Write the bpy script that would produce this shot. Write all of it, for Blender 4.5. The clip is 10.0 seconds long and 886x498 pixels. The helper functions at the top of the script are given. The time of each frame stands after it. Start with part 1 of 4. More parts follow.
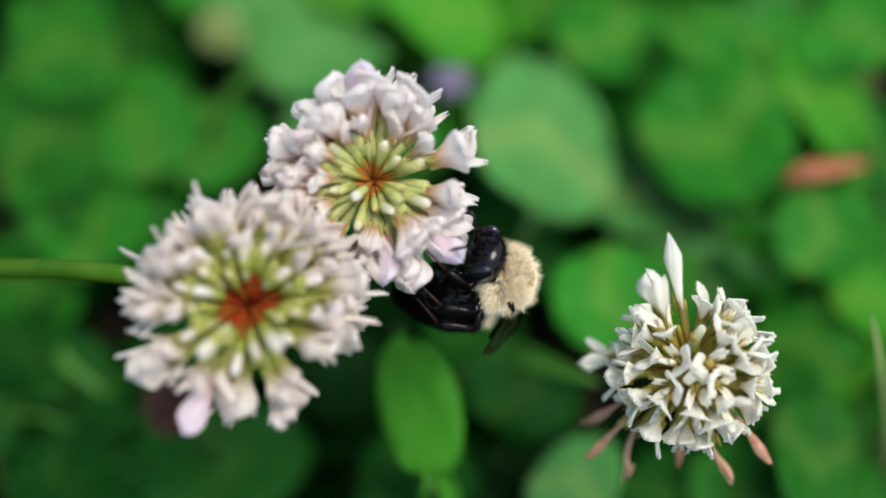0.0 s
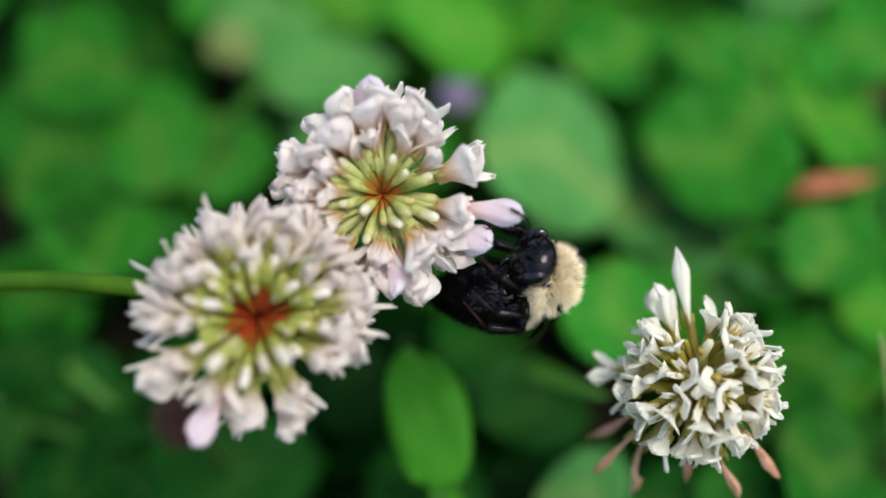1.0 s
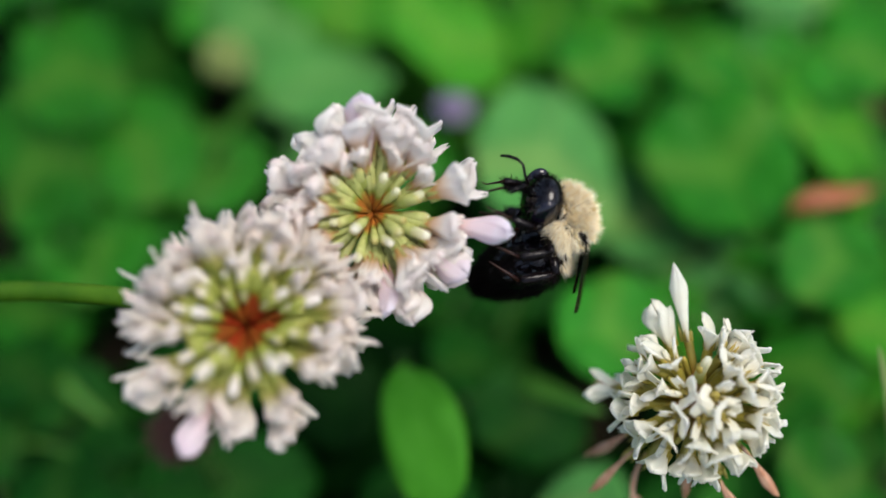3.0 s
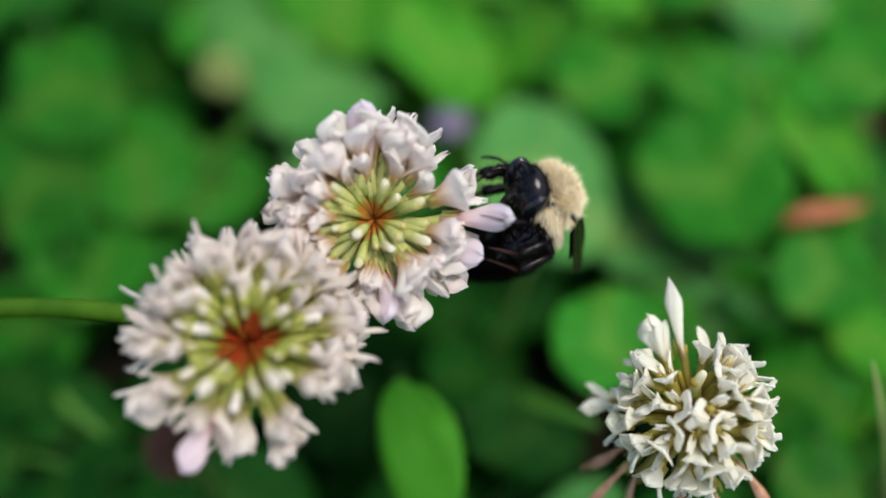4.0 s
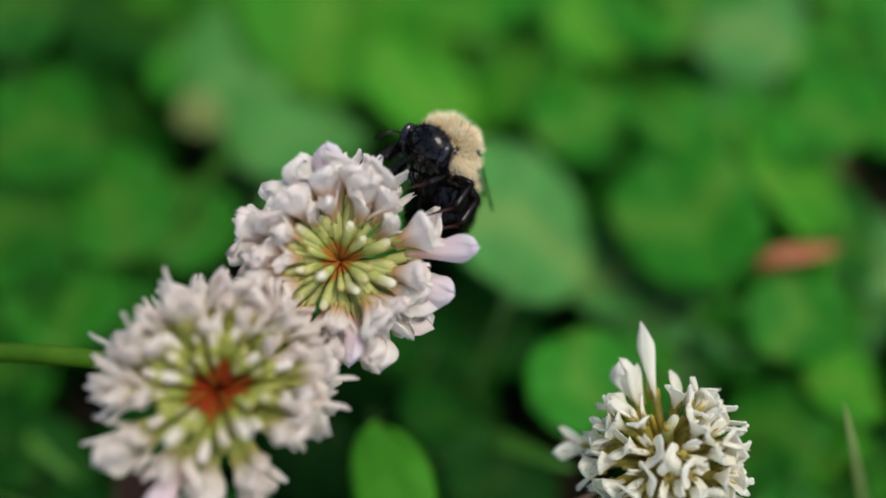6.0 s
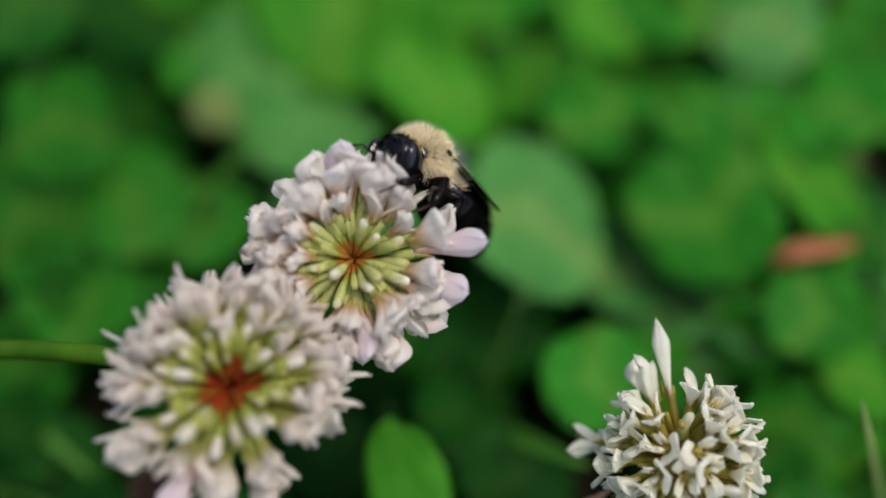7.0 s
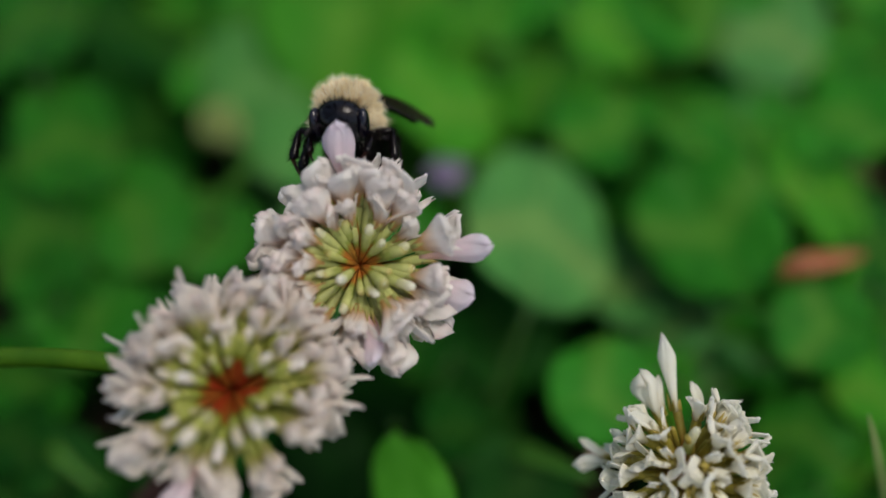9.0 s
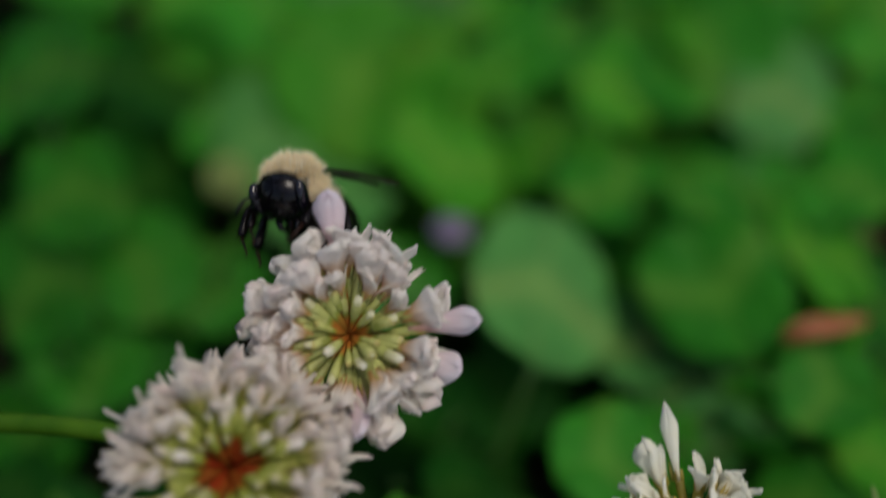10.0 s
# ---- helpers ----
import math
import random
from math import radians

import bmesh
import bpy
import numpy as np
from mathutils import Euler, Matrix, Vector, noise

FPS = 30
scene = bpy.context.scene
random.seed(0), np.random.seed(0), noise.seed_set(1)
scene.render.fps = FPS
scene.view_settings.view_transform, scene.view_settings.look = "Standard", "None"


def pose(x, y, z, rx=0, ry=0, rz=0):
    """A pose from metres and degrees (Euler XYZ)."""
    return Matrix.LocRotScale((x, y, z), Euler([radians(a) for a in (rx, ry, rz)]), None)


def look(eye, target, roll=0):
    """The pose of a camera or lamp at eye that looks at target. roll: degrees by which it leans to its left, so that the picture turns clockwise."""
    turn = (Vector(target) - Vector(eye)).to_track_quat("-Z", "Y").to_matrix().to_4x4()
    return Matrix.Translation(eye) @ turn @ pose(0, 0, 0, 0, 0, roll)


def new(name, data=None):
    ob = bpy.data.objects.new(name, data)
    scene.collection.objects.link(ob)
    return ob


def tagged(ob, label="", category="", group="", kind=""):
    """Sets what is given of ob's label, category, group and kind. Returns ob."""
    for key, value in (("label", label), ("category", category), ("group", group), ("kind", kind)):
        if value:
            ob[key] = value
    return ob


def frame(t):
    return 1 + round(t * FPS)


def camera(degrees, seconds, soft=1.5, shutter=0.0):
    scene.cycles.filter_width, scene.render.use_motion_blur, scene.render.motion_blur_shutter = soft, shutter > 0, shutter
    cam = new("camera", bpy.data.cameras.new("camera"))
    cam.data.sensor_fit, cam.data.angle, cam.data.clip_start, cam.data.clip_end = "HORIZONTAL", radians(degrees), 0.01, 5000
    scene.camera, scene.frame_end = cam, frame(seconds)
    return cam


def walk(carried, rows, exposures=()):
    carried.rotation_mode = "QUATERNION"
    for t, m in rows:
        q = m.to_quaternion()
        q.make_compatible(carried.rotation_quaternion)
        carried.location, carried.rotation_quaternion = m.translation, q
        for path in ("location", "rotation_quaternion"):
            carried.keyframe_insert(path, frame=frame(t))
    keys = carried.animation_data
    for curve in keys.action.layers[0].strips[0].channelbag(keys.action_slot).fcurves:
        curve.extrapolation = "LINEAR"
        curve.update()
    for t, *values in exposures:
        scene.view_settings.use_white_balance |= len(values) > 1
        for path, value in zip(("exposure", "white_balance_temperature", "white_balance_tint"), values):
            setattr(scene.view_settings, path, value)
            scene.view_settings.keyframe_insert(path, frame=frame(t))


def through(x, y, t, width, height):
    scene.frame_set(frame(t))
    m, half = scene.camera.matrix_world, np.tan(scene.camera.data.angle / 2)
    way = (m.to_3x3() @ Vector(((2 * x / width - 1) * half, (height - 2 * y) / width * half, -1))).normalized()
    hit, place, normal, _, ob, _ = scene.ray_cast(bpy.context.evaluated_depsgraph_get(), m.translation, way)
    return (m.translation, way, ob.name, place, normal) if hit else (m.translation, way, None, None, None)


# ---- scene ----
cam = camera(45, 10.0, soft=1.5, shutter=0.3)
cam.data.dof.use_dof = True
cam.data.dof.focus_distance = 0.0860
cam.data.dof.aperture_fstop = 6.4
cam.data.dof.aperture_blades = 0
walk(cam, [
    (0.0, pose(0.00000, -0.04250, 0.13561, 30.000, -0.000, 0.000)),
    (0.5, pose(0.00007, -0.04256, 0.13596, 30.502, 0.060, 0.008)),
    (1.0, pose(-0.00021, -0.04259, 0.13621, 30.603, 0.248, 0.256)),
    (1.5, pose(-0.00003, -0.04213, 0.13588, 30.677, 0.464, 0.295)),
    (2.0, pose(0.00010, -0.04201, 0.13601, 30.606, 0.361, 0.281)),
    (2.5, pose(0.00012, -0.04215, 0.13616, 30.892, 0.390, 0.128)),
    (2.7, pose(-0.00002, -0.04191, 0.13582, 30.996, 0.225, 0.178)),
    (3.8, pose(0.00005, -0.04151, 0.13607, 31.505, 0.150, 0.122)),
    (4.0, pose(-0.00018, -0.04186, 0.13651, 31.773, -0.022, -0.035)),
    (4.5, pose(-0.00024, -0.04221, 0.13678, 32.664, -0.559, -0.402)),
    (5.0, pose(0.00050, -0.04195, 0.13660, 33.617, -0.956, -1.085)),
    (5.2, pose(0.00025, -0.04171, 0.13684, 33.840, -1.085, -0.725)),
    (6.3, pose(0.00084, -0.04124, 0.13672, 33.653, -0.662, -0.354)),
    (6.5, pose(0.00104, -0.04107, 0.13660, 33.477, -0.304, -0.382)),
    (7.0, pose(0.00077, -0.04111, 0.13667, 33.473, -0.134, -0.087)),
    (7.5, pose(0.00069, -0.04120, 0.13669, 33.730, -0.214, -0.304)),
    (8.0, pose(0.00085, -0.04114, 0.13721, 33.778, -0.003, -0.237)),
    (8.5, pose(0.00085, -0.04127, 0.13735, 33.843, 0.165, 0.043)),
    (9.0, pose(0.00094, -0.04083, 0.13694, 34.010, 0.272, 0.008)),
    (9.5, pose(0.00082, -0.04084, 0.13802, 34.334, 0.632, 0.432)),
    (9.8, pose(0.00102, -0.04049, 0.13825, 34.352, 0.644, 0.540)),
    (9.9, pose(0.00122, -0.04006, 0.13857, 34.782, 0.536, 0.727)),
    (10.0, pose(0.00115, -0.03951, 0.13839, 36.270, 0.072, 0.922)),
], exposures=[(0.0, 0.60, 6600, 9), (2.5, 0.54, 6700, 9), (4.5, 0.47, 6800, 9), (6.5, 0.20, 6900, 9), (8.5, -0.06, 6950, 9), (9.5, -0.24, 7000, 9), (9.8, -0.28, 7000, 9), (10.0, -0.45, 7050, 9)])

# ---------------------------------------------------------------- light
world = bpy.data.worlds.new("sky")
scene.world = world
world.use_nodes = True
wn = world.node_tree.nodes
sky = wn.new("ShaderNodeTexSky")
sky.sky_type = "NISHITA"
sky.sun_disc = False
sky.sun_elevation = radians(70)
sky.sun_rotation = radians(100)
sky.air_density, sky.dust_density, sky.ozone_density = 1.0, 3.0, 1.0
world.node_tree.links.new(sky.outputs[0], wn["Background"].inputs[0])
wn["Background"].inputs[1].default_value = 0.17
sun = new("sun", bpy.data.lights.new("sun", "SUN"))
sun.data.energy, sun.data.angle, sun.data.color = 1.75, radians(30), (1.0, 0.985, 0.96)
sun.matrix_world = look((0.34, -0.06, 0.94), (0, 0, 0))


# ---------------------------------------------------------------- materials
def material(name, rough=0.5, metal=0.0, spec=0.5):
    m = bpy.data.materials.new(name)
    m.use_nodes = True
    nt = m.node_tree
    b = nt.nodes["Principled BSDF"]
    b.inputs["Roughness"].default_value = rough
    b.inputs["Metallic"].default_value = metal
    b.inputs["Specular IOR Level"].default_value = spec
    return m, nt, b


def coords(nt, kind="Object"):
    return nt.nodes.new("ShaderNodeTexCoord").outputs[kind]


def noise_tex(nt, vec, scale, detail=3.0):
    n = nt.nodes.new("ShaderNodeTexNoise")
    n.inputs["Scale"].default_value, n.inputs["Detail"].default_value = scale, detail
    nt.links.new(vec, n.inputs["Vector"])
    return n.outputs["Fac"]


def ramp(nt, fac, stops):
    r = nt.nodes.new("ShaderNodeValToRGB")
    el = r.color_ramp.elements
    while len(el) < len(stops):
        el.new(0.5)
    for e, (p, c) in zip(el, stops):
        e.position, e.color = p, (*c, 1)
    nt.links.new(fac, r.inputs[0])
    return r.outputs[0]


def mix(nt, fac, a, b, mode="MIX"):
    n = nt.nodes.new("ShaderNodeMix")
    n.data_type, n.blend_type = "RGBA", mode
    for v, i in ((fac, 0), (a, 6), (b, 7)):
        if isinstance(v, (int, float)):
            n.inputs[i].default_value = v
        elif isinstance(v, tuple):
            n.inputs[i].default_value = (*v, 1)
        else:
            nt.links.new(v, n.inputs[i])
    return n.outputs[2]


def math_node(nt, op, a, b=0.0, clamp=False):
    n = nt.nodes.new("ShaderNodeMath")
    n.operation, n.use_clamp = op, clamp
    for i, v in enumerate((a, b)):
        if isinstance(v, (int, float)):
            n.inputs[i].default_value = v
        else:
            nt.links.new(v, n.inputs[i])
    return n.outputs[0]


def axis_of(nt, vec, which):
    s = nt.nodes.new("ShaderNodeSeparateXYZ")
    nt.links.new(vec, s.inputs[0])
    return s.outputs[which]


def span(nt, value, lo, hi):
    n = nt.nodes.new("ShaderNodeMapRange")
    nt.links.new(value, n.inputs[0])
    n.inputs[1].default_value, n.inputs[2].default_value = lo, hi
    return n.outputs[0]


def bump(nt, b, height, strength, dist):
    n = nt.nodes.new("ShaderNodeBump")
    n.inputs["Strength"].default_value, n.inputs["Distance"].default_value = strength, dist
    nt.links.new(height, n.inputs["Height"])
    nt.links.new(n.outputs[0], b.inputs["Normal"])


def translucent(m, nt, b, colour, amount):
    """Lets some light through a thin leaf or petal."""
    t = nt.nodes.new("ShaderNodeBsdfTranslucent")
    nt.links.new(colour, t.inputs[0])
    x = nt.nodes.new("ShaderNodeMixShader")
    x.inputs[0].default_value = amount
    nt.links.new(b.outputs[0], x.inputs[1])
    nt.links.new(t.outputs[0], x.inputs[2])
    nt.links.new(x.outputs[0], nt.nodes["Material Output"].inputs[0])


def object_random(nt):
    return nt.nodes.new("ShaderNodeObjectInfo").outputs["Random"]


def petal_material(name, base, body, tip, tint, lo=0.0042, hi=0.0095, vary=0.7, even=0.0):
    m, nt, b = material(name, 0.7, spec=0.1)
    co = coords(nt)
    z = span(nt, axis_of(nt, co, 2), lo, hi)
    along = ramp(nt, z, [(0.0, base), (0.18, base), (0.36, tuple(0.45 * p + 0.55 * q for p, q in zip(base, body))), (0.5, body), (1.0, tip)])
    patch = ramp(nt, noise_tex(nt, co, 420.0, 2.0), [(0.42, (0, 0, 0)), (0.75, (1, 1, 1))])
    blush = math_node(nt, "MULTIPLY", math_node(nt, "MULTIPLY", math_node(nt, "MAXIMUM", patch, even), object_random(nt)), vary)
    c = mix(nt, blush, along, tint, "MIX")
    fine = noise_tex(nt, co, 3500.0, 3.0)
    c = mix(nt, 0.05, c, ramp(nt, fine, [(0.3, (0.55, 0.5, 0.42)), (0.7, (1, 1, 1))]), "MULTIPLY")
    nt.links.new(c, b.inputs["Base Color"])
    wave = nt.nodes.new("ShaderNodeTexWave")
    wave.wave_type, wave.bands_direction = "BANDS", "X"
    wave.inputs["Scale"].default_value, wave.inputs["Distortion"].default_value = 900.0, 1.5
    nt.links.new(co, wave.inputs["Vector"])
    bump(nt, b, wave.outputs["Fac"], 0.06, 0.00003)
    b.inputs["Subsurface Weight"].default_value = 0.5
    b.inputs["Subsurface Radius"].default_value = (1.0, 0.9, 0.9)
    b.inputs["Subsurface Scale"].default_value = 0.0015
    translucent(m, nt, b, c, 0.48)
    return m


def floret_material(name, red, green, cream, rust, reach=0.26):
    m, nt, b = material(name, 0.42)
    co = coords(nt)
    z = span(nt, axis_of(nt, co, 2), 0.0, 0.0056)
    along = ramp(nt, z, [(0.0, red), (reach, red), (reach + 0.12, green), (max(0.55, reach + 0.18), cream), (0.82, cream), (1.0, rust)])
    speck = noise_tex(nt, co, 1300.0, 3.0)
    along = mix(nt, math_node(nt, "MULTIPLY", object_random(nt), 0.3), along, green)
    c = mix(nt, 0.45, along, ramp(nt, speck, [(0.3, (0.62, 0.7, 0.35)), (0.65, (1, 1, 1))]), "MULTIPLY")
    nt.links.new(c, b.inputs["Base Color"])
    bump(nt, b, noise_tex(nt, co, 2600.0, 2.0), 0.3, 0.0001)
    translucent(m, nt, b, c, 0.32)
    return m


def leaf_material(name, deep, fresh, pale, mark=0.3, shine=0.1):
    """Green leaf blade with a paler chevron, a light midrib and fine side veins."""
    m, nt, b = material(name, 0.5, spec=shine)
    co = coords(nt)
    x = math_node(nt, "ABSOLUTE", axis_of(nt, co, 0))
    y = axis_of(nt, co, 1)
    rnd = object_random(nt)
    blotch = noise_tex(nt, co, 210.0, 5.0)
    tone = math_node(nt, "ADD", math_node(nt, "MULTIPLY", rnd, 0.5), math_node(nt, "MULTIPLY", math_node(nt, "SUBTRACT", blotch, 0.2), 1.1))
    c = ramp(nt, tone, [(0.22, deep), (0.85, fresh)])
    arc = math_node(nt, "ADD", math_node(nt, "MULTIPLY", x, 0.55), y)
    band = math_node(nt, "SUBTRACT", 1.0, math_node(nt, "MULTIPLY", math_node(nt, "ABSOLUTE", math_node(nt, "SUBTRACT", arc, 0.0088)), 330.0), True)
    c = mix(nt, math_node(nt, "MULTIPLY", band, mark), c, pale)
    rib = math_node(nt, "SUBTRACT", 1.0, math_node(nt, "MULTIPLY", x, 3800.0), True)
    c = mix(nt, math_node(nt, "MULTIPLY", rib, 0.45), c, pale)
    nt.links.new(c, b.inputs["Base Color"])
    veins = math_node(nt, "SINE", math_node(nt, "MULTIPLY", math_node(nt, "SUBTRACT", y, math_node(nt, "MULTIPLY", x, 0.8)), 5200.0))
    bump(nt, b, math_node(nt, "ADD", veins, math_node(nt, "MULTIPLY", blotch, 4.0)), 0.3, 0.0001)
    translucent(m, nt, b, c, 0.3)
    return m


def plain(name, dark, light, scale, rough, bump_depth=0.0001, spec=0.5, through=0.0):
    m, nt, b = material(name, rough, spec=spec)
    co = coords(nt)
    n = noise_tex(nt, co, scale, 5.0)
    c = ramp(nt, n, [(0.3, dark), (0.7, light)])
    nt.links.new(c, b.inputs["Base Color"])
    bump(nt, b, noise_tex(nt, co, scale * 4, 3.0), 0.4, bump_depth)
    if through:
        translucent(m, nt, b, c, through)
    return m


def fur_material(name, dark, mean, pale):
    m, nt, b = material(name, 0.6, spec=0.15)
    one = nt.nodes.new("ShaderNodeNewGeometry").outputs["Random Per Island"]
    c = ramp(nt, one, [(0.0, dark), (0.4, mean), (1.0, pale)])
    nt.links.new(c, b.inputs["Base Color"])
    translucent(m, nt, b, c, 0.3)
    return m


PETAL_PINK = petal_material("petal_white_pink", (0.62, 0.36, 0.13), (0.95, 0.90, 0.84), (0.96, 0.93, 0.90), (0.95, 0.75, 0.72), 0.0042, 0.0088)
PETAL_BLUSH = petal_material("petal_white_blush", (0.50, 0.45, 0.15), (0.90, 0.83, 0.75), (0.93, 0.88, 0.82), (0.92, 0.70, 0.68), 0.0044, 0.0080)
PETAL_CREAM = petal_material("petal_cream_white", (0.74, 0.66, 0.30), (0.97, 0.95, 0.82), (0.97, 0.96, 0.88), (0.96, 0.90, 0.72), 0.0038, 0.0064)
PETAL_ROSE = petal_material("petal_lilac_rose", (0.84, 0.52, 0.42), (0.93, 0.80, 0.83), (0.94, 0.89, 0.96), (0.93, 0.68, 0.74))
ROD = petal_material("petal_closed_cream", (0.40, 0.46, 0.12), (0.76, 0.76, 0.44), (0.90, 0.87, 0.74), (0.48, 0.48, 0.16), 0.0031, 0.0062, 0.45, 1.0)
ROD_WHITE = petal_material("petal_closed_white", (0.40, 0.44, 0.12), (0.84, 0.78, 0.60), (0.94, 0.88, 0.82), (0.62, 0.54, 0.26), 0.0028, 0.0056, 0.45, 1.0)
PETAL_DRY = plain("petal_withered", (0.42, 0.18, 0.09), (0.66, 0.42, 0.28), 700.0, 0.7, through=0.15)
CALYX_MID = floret_material("calyx_orange_green", (0.56, 0.17, 0.03), (0.34, 0.42, 0.08), (0.62, 0.63, 0.25), (0.54, 0.30, 0.10), 0.36)
CALYX_LEFT = floret_material("calyx_red_green", (0.40, 0.042, 0.012), (0.26, 0.31, 0.035), (0.44, 0.47, 0.12), (0.50, 0.40, 0.14), 0.49)
CALYX_RIGHT = floret_material("calyx_brown_green", (0.50, 0.18, 0.02), (0.44, 0.28, 0.04), (0.46, 0.40, 0.08), (0.56, 0.44, 0.14))
LEAF_BLUE = leaf_material("leaf_blue_green", (0.0253, 0.129, 0.0239), (0.0745, 0.272, 0.0585), (0.224, 0.352, 0.089), 0.5, 0.12)
LEAF_GREEN = leaf_material("leaf_green", (0.00858, 0.123, 0.00648), (0.0302, 0.256, 0.0162), (0.12, 0.292, 0.0321), 0.5)
LEAF_FRESH = leaf_material("leaf_fresh_green", (0.0241, 0.184, 0.00716), (0.0528, 0.284, 0.0171), (0.18, 0.338, 0.043), 0.35)
# Leaf green darkened in the colour itself for shade among the lower leaves.
LEAF_SHADE = leaf_material("leaf_shaded_green", (0.0034, 0.044, 0.0038), (0.0110, 0.095, 0.0086), (0.040, 0.12, 0.015), 0.4, 0.06)
# Nearly black green: the shade in the gaps is put into this colour.
LEAF_DEEP_SHADE = leaf_material("leaf_deep_shade", (0.00045, 0.0075, 0.000516), (0.00113, 0.018, 0.00103), (0.009, 0.06, 0.00619), 0.2, 0.04)
LEAF_PALE = leaf_material("leaf_pale_green", (0.0436, 0.184, 0.0336), (0.0825, 0.301, 0.0588), (0.165, 0.369, 0.0924), 0.4, 0.14)
LEAF_MID = leaf_material("leaf_middle_green", (0.00541, 0.0777, 0.004), (0.019, 0.162, 0.01), (0.0759, 0.184, 0.0198), 0.5)
LEAF_LIGHT = leaf_material("leaf_light_green", (0.034, 0.20, 0.0086), (0.062, 0.28, 0.020), (0.09, 0.31, 0.035), 0.1)
STEM = plain("stem_green", (0.030, 0.10, 0.003), (0.056, 0.14, 0.006), 350.0, 0.5, spec=0.15, through=0.1)
STALK = plain("leaf_stalk_green", (0.020, 0.075, 0.008), (0.050, 0.130, 0.020), 350.0, 0.45, through=0.1)
GRASS = plain("grass_blade_green", (0.0484, 0.21, 0.0161), (0.129, 0.339, 0.0403), 220.0, 0.4, through=0.25)
GRASS_DRY = plain("grass_blade_straw", (0.13, 0.22, 0.05), (0.26, 0.33, 0.12), 220.0, 0.55, through=0.2)
SOIL = plain("soil_dark", (0.010, 0.008, 0.005), (0.035, 0.026, 0.014), 160.0, 0.95, 0.002, 0.2)
DEAD_LEAF = plain("dead_leaf_orange", (0.272, 0.072, 0.02), (0.416, 0.16, 0.064), 260.0, 0.6, through=0.15)
LEAF_TAN = plain("dried_scrap_tan", (0.08, 0.06, 0.02), (0.17, 0.13, 0.05), 260.0, 0.7, through=0.1)
DRY_HEAD = plain("dried_flower_brown", (0.032, 0.0096, 0.0048), (0.088, 0.028, 0.0128), 500.0, 0.8)
BUD = plain("flower_bud_yellow_green", (0.10, 0.23, 0.03), (0.46, 0.46, 0.18), 380.0, 0.6, through=0.2)
LILAC = plain("petal_lilac", (0.336, 0.256, 0.464), (0.528, 0.464, 0.592), 300.0, 0.6, through=0.25)
CHITIN = plain("bee_black_shell", (0.0015, 0.001, 0.002), (0.004, 0.003, 0.005), 900.0, 0.06, 0.0000002, 0.36)
EYE = plain("bee_eye_black", (0.003, 0.002, 0.006), (0.006, 0.004, 0.010), 300.0, 0.05, 0.0000004, 0.6)
LEG = plain("bee_leg_dark", (0.002, 0.0015, 0.002), (0.007, 0.004, 0.004), 1500.0, 0.22, 0.00001, 0.2)
TARSUS = plain("bee_foot_brown", (0.008, 0.002, 0.002), (0.028, 0.008, 0.004), 1500.0, 0.35, 0.00001, 0.2)
FUR_YELLOW = fur_material("bee_fur_yellow", (0.84, 0.66, 0.32), (0.98, 0.89, 0.64), (1.0, 0.97, 0.86))
FUR_GOLD = fur_material("bee_fur_golden", (0.26, 0.16, 0.05), (0.58, 0.42, 0.16), (0.80, 0.66, 0.36))
FUR_BLACK = plain("bee_fur_black", (0.002, 0.0015, 0.0015), (0.005, 0.003, 0.003), 900.0, 0.6, 0.00001, 0.05)


def wing_material():
    m, nt, b = material("bee_wing_smoky", 0.22, spec=0.6)
    co = coords(nt)
    c = ramp(nt, noise_tex(nt, co, 600.0, 3.0), [(0.3, (0.008, 0.006, 0.003)), (0.7, (0.024, 0.018, 0.008))])
    nt.links.new(c, b.inputs["Base Color"])
    b.inputs["Alpha"].default_value = 0.88
    bump(nt, b, noise_tex(nt, co, 2500.0, 2.0), 0.3, 0.00005)
    return m


WING = wing_material()


# ---------------------------------------------------------------- mesh tools
def mesh_object(name, verts, faces, mat, parent=None, smooth=True, label=""):
    me = bpy.data.meshes.new(name)
    me.from_pydata([tuple(v) for v in verts], [], faces)
    me.materials.append(mat)
    if smooth:
        me.polygons.foreach_set("use_smooth", [True] * len(me.polygons))
    me.update()
    ob = new(name, me)
    if parent is not None:
        ob.parent = parent
    return tagged(ob, label)


def share(name, me, parent, m, label=""):
    ob = new(name, me)
    ob.parent = parent
    ob.matrix_local = m
    return tagged(ob, label)


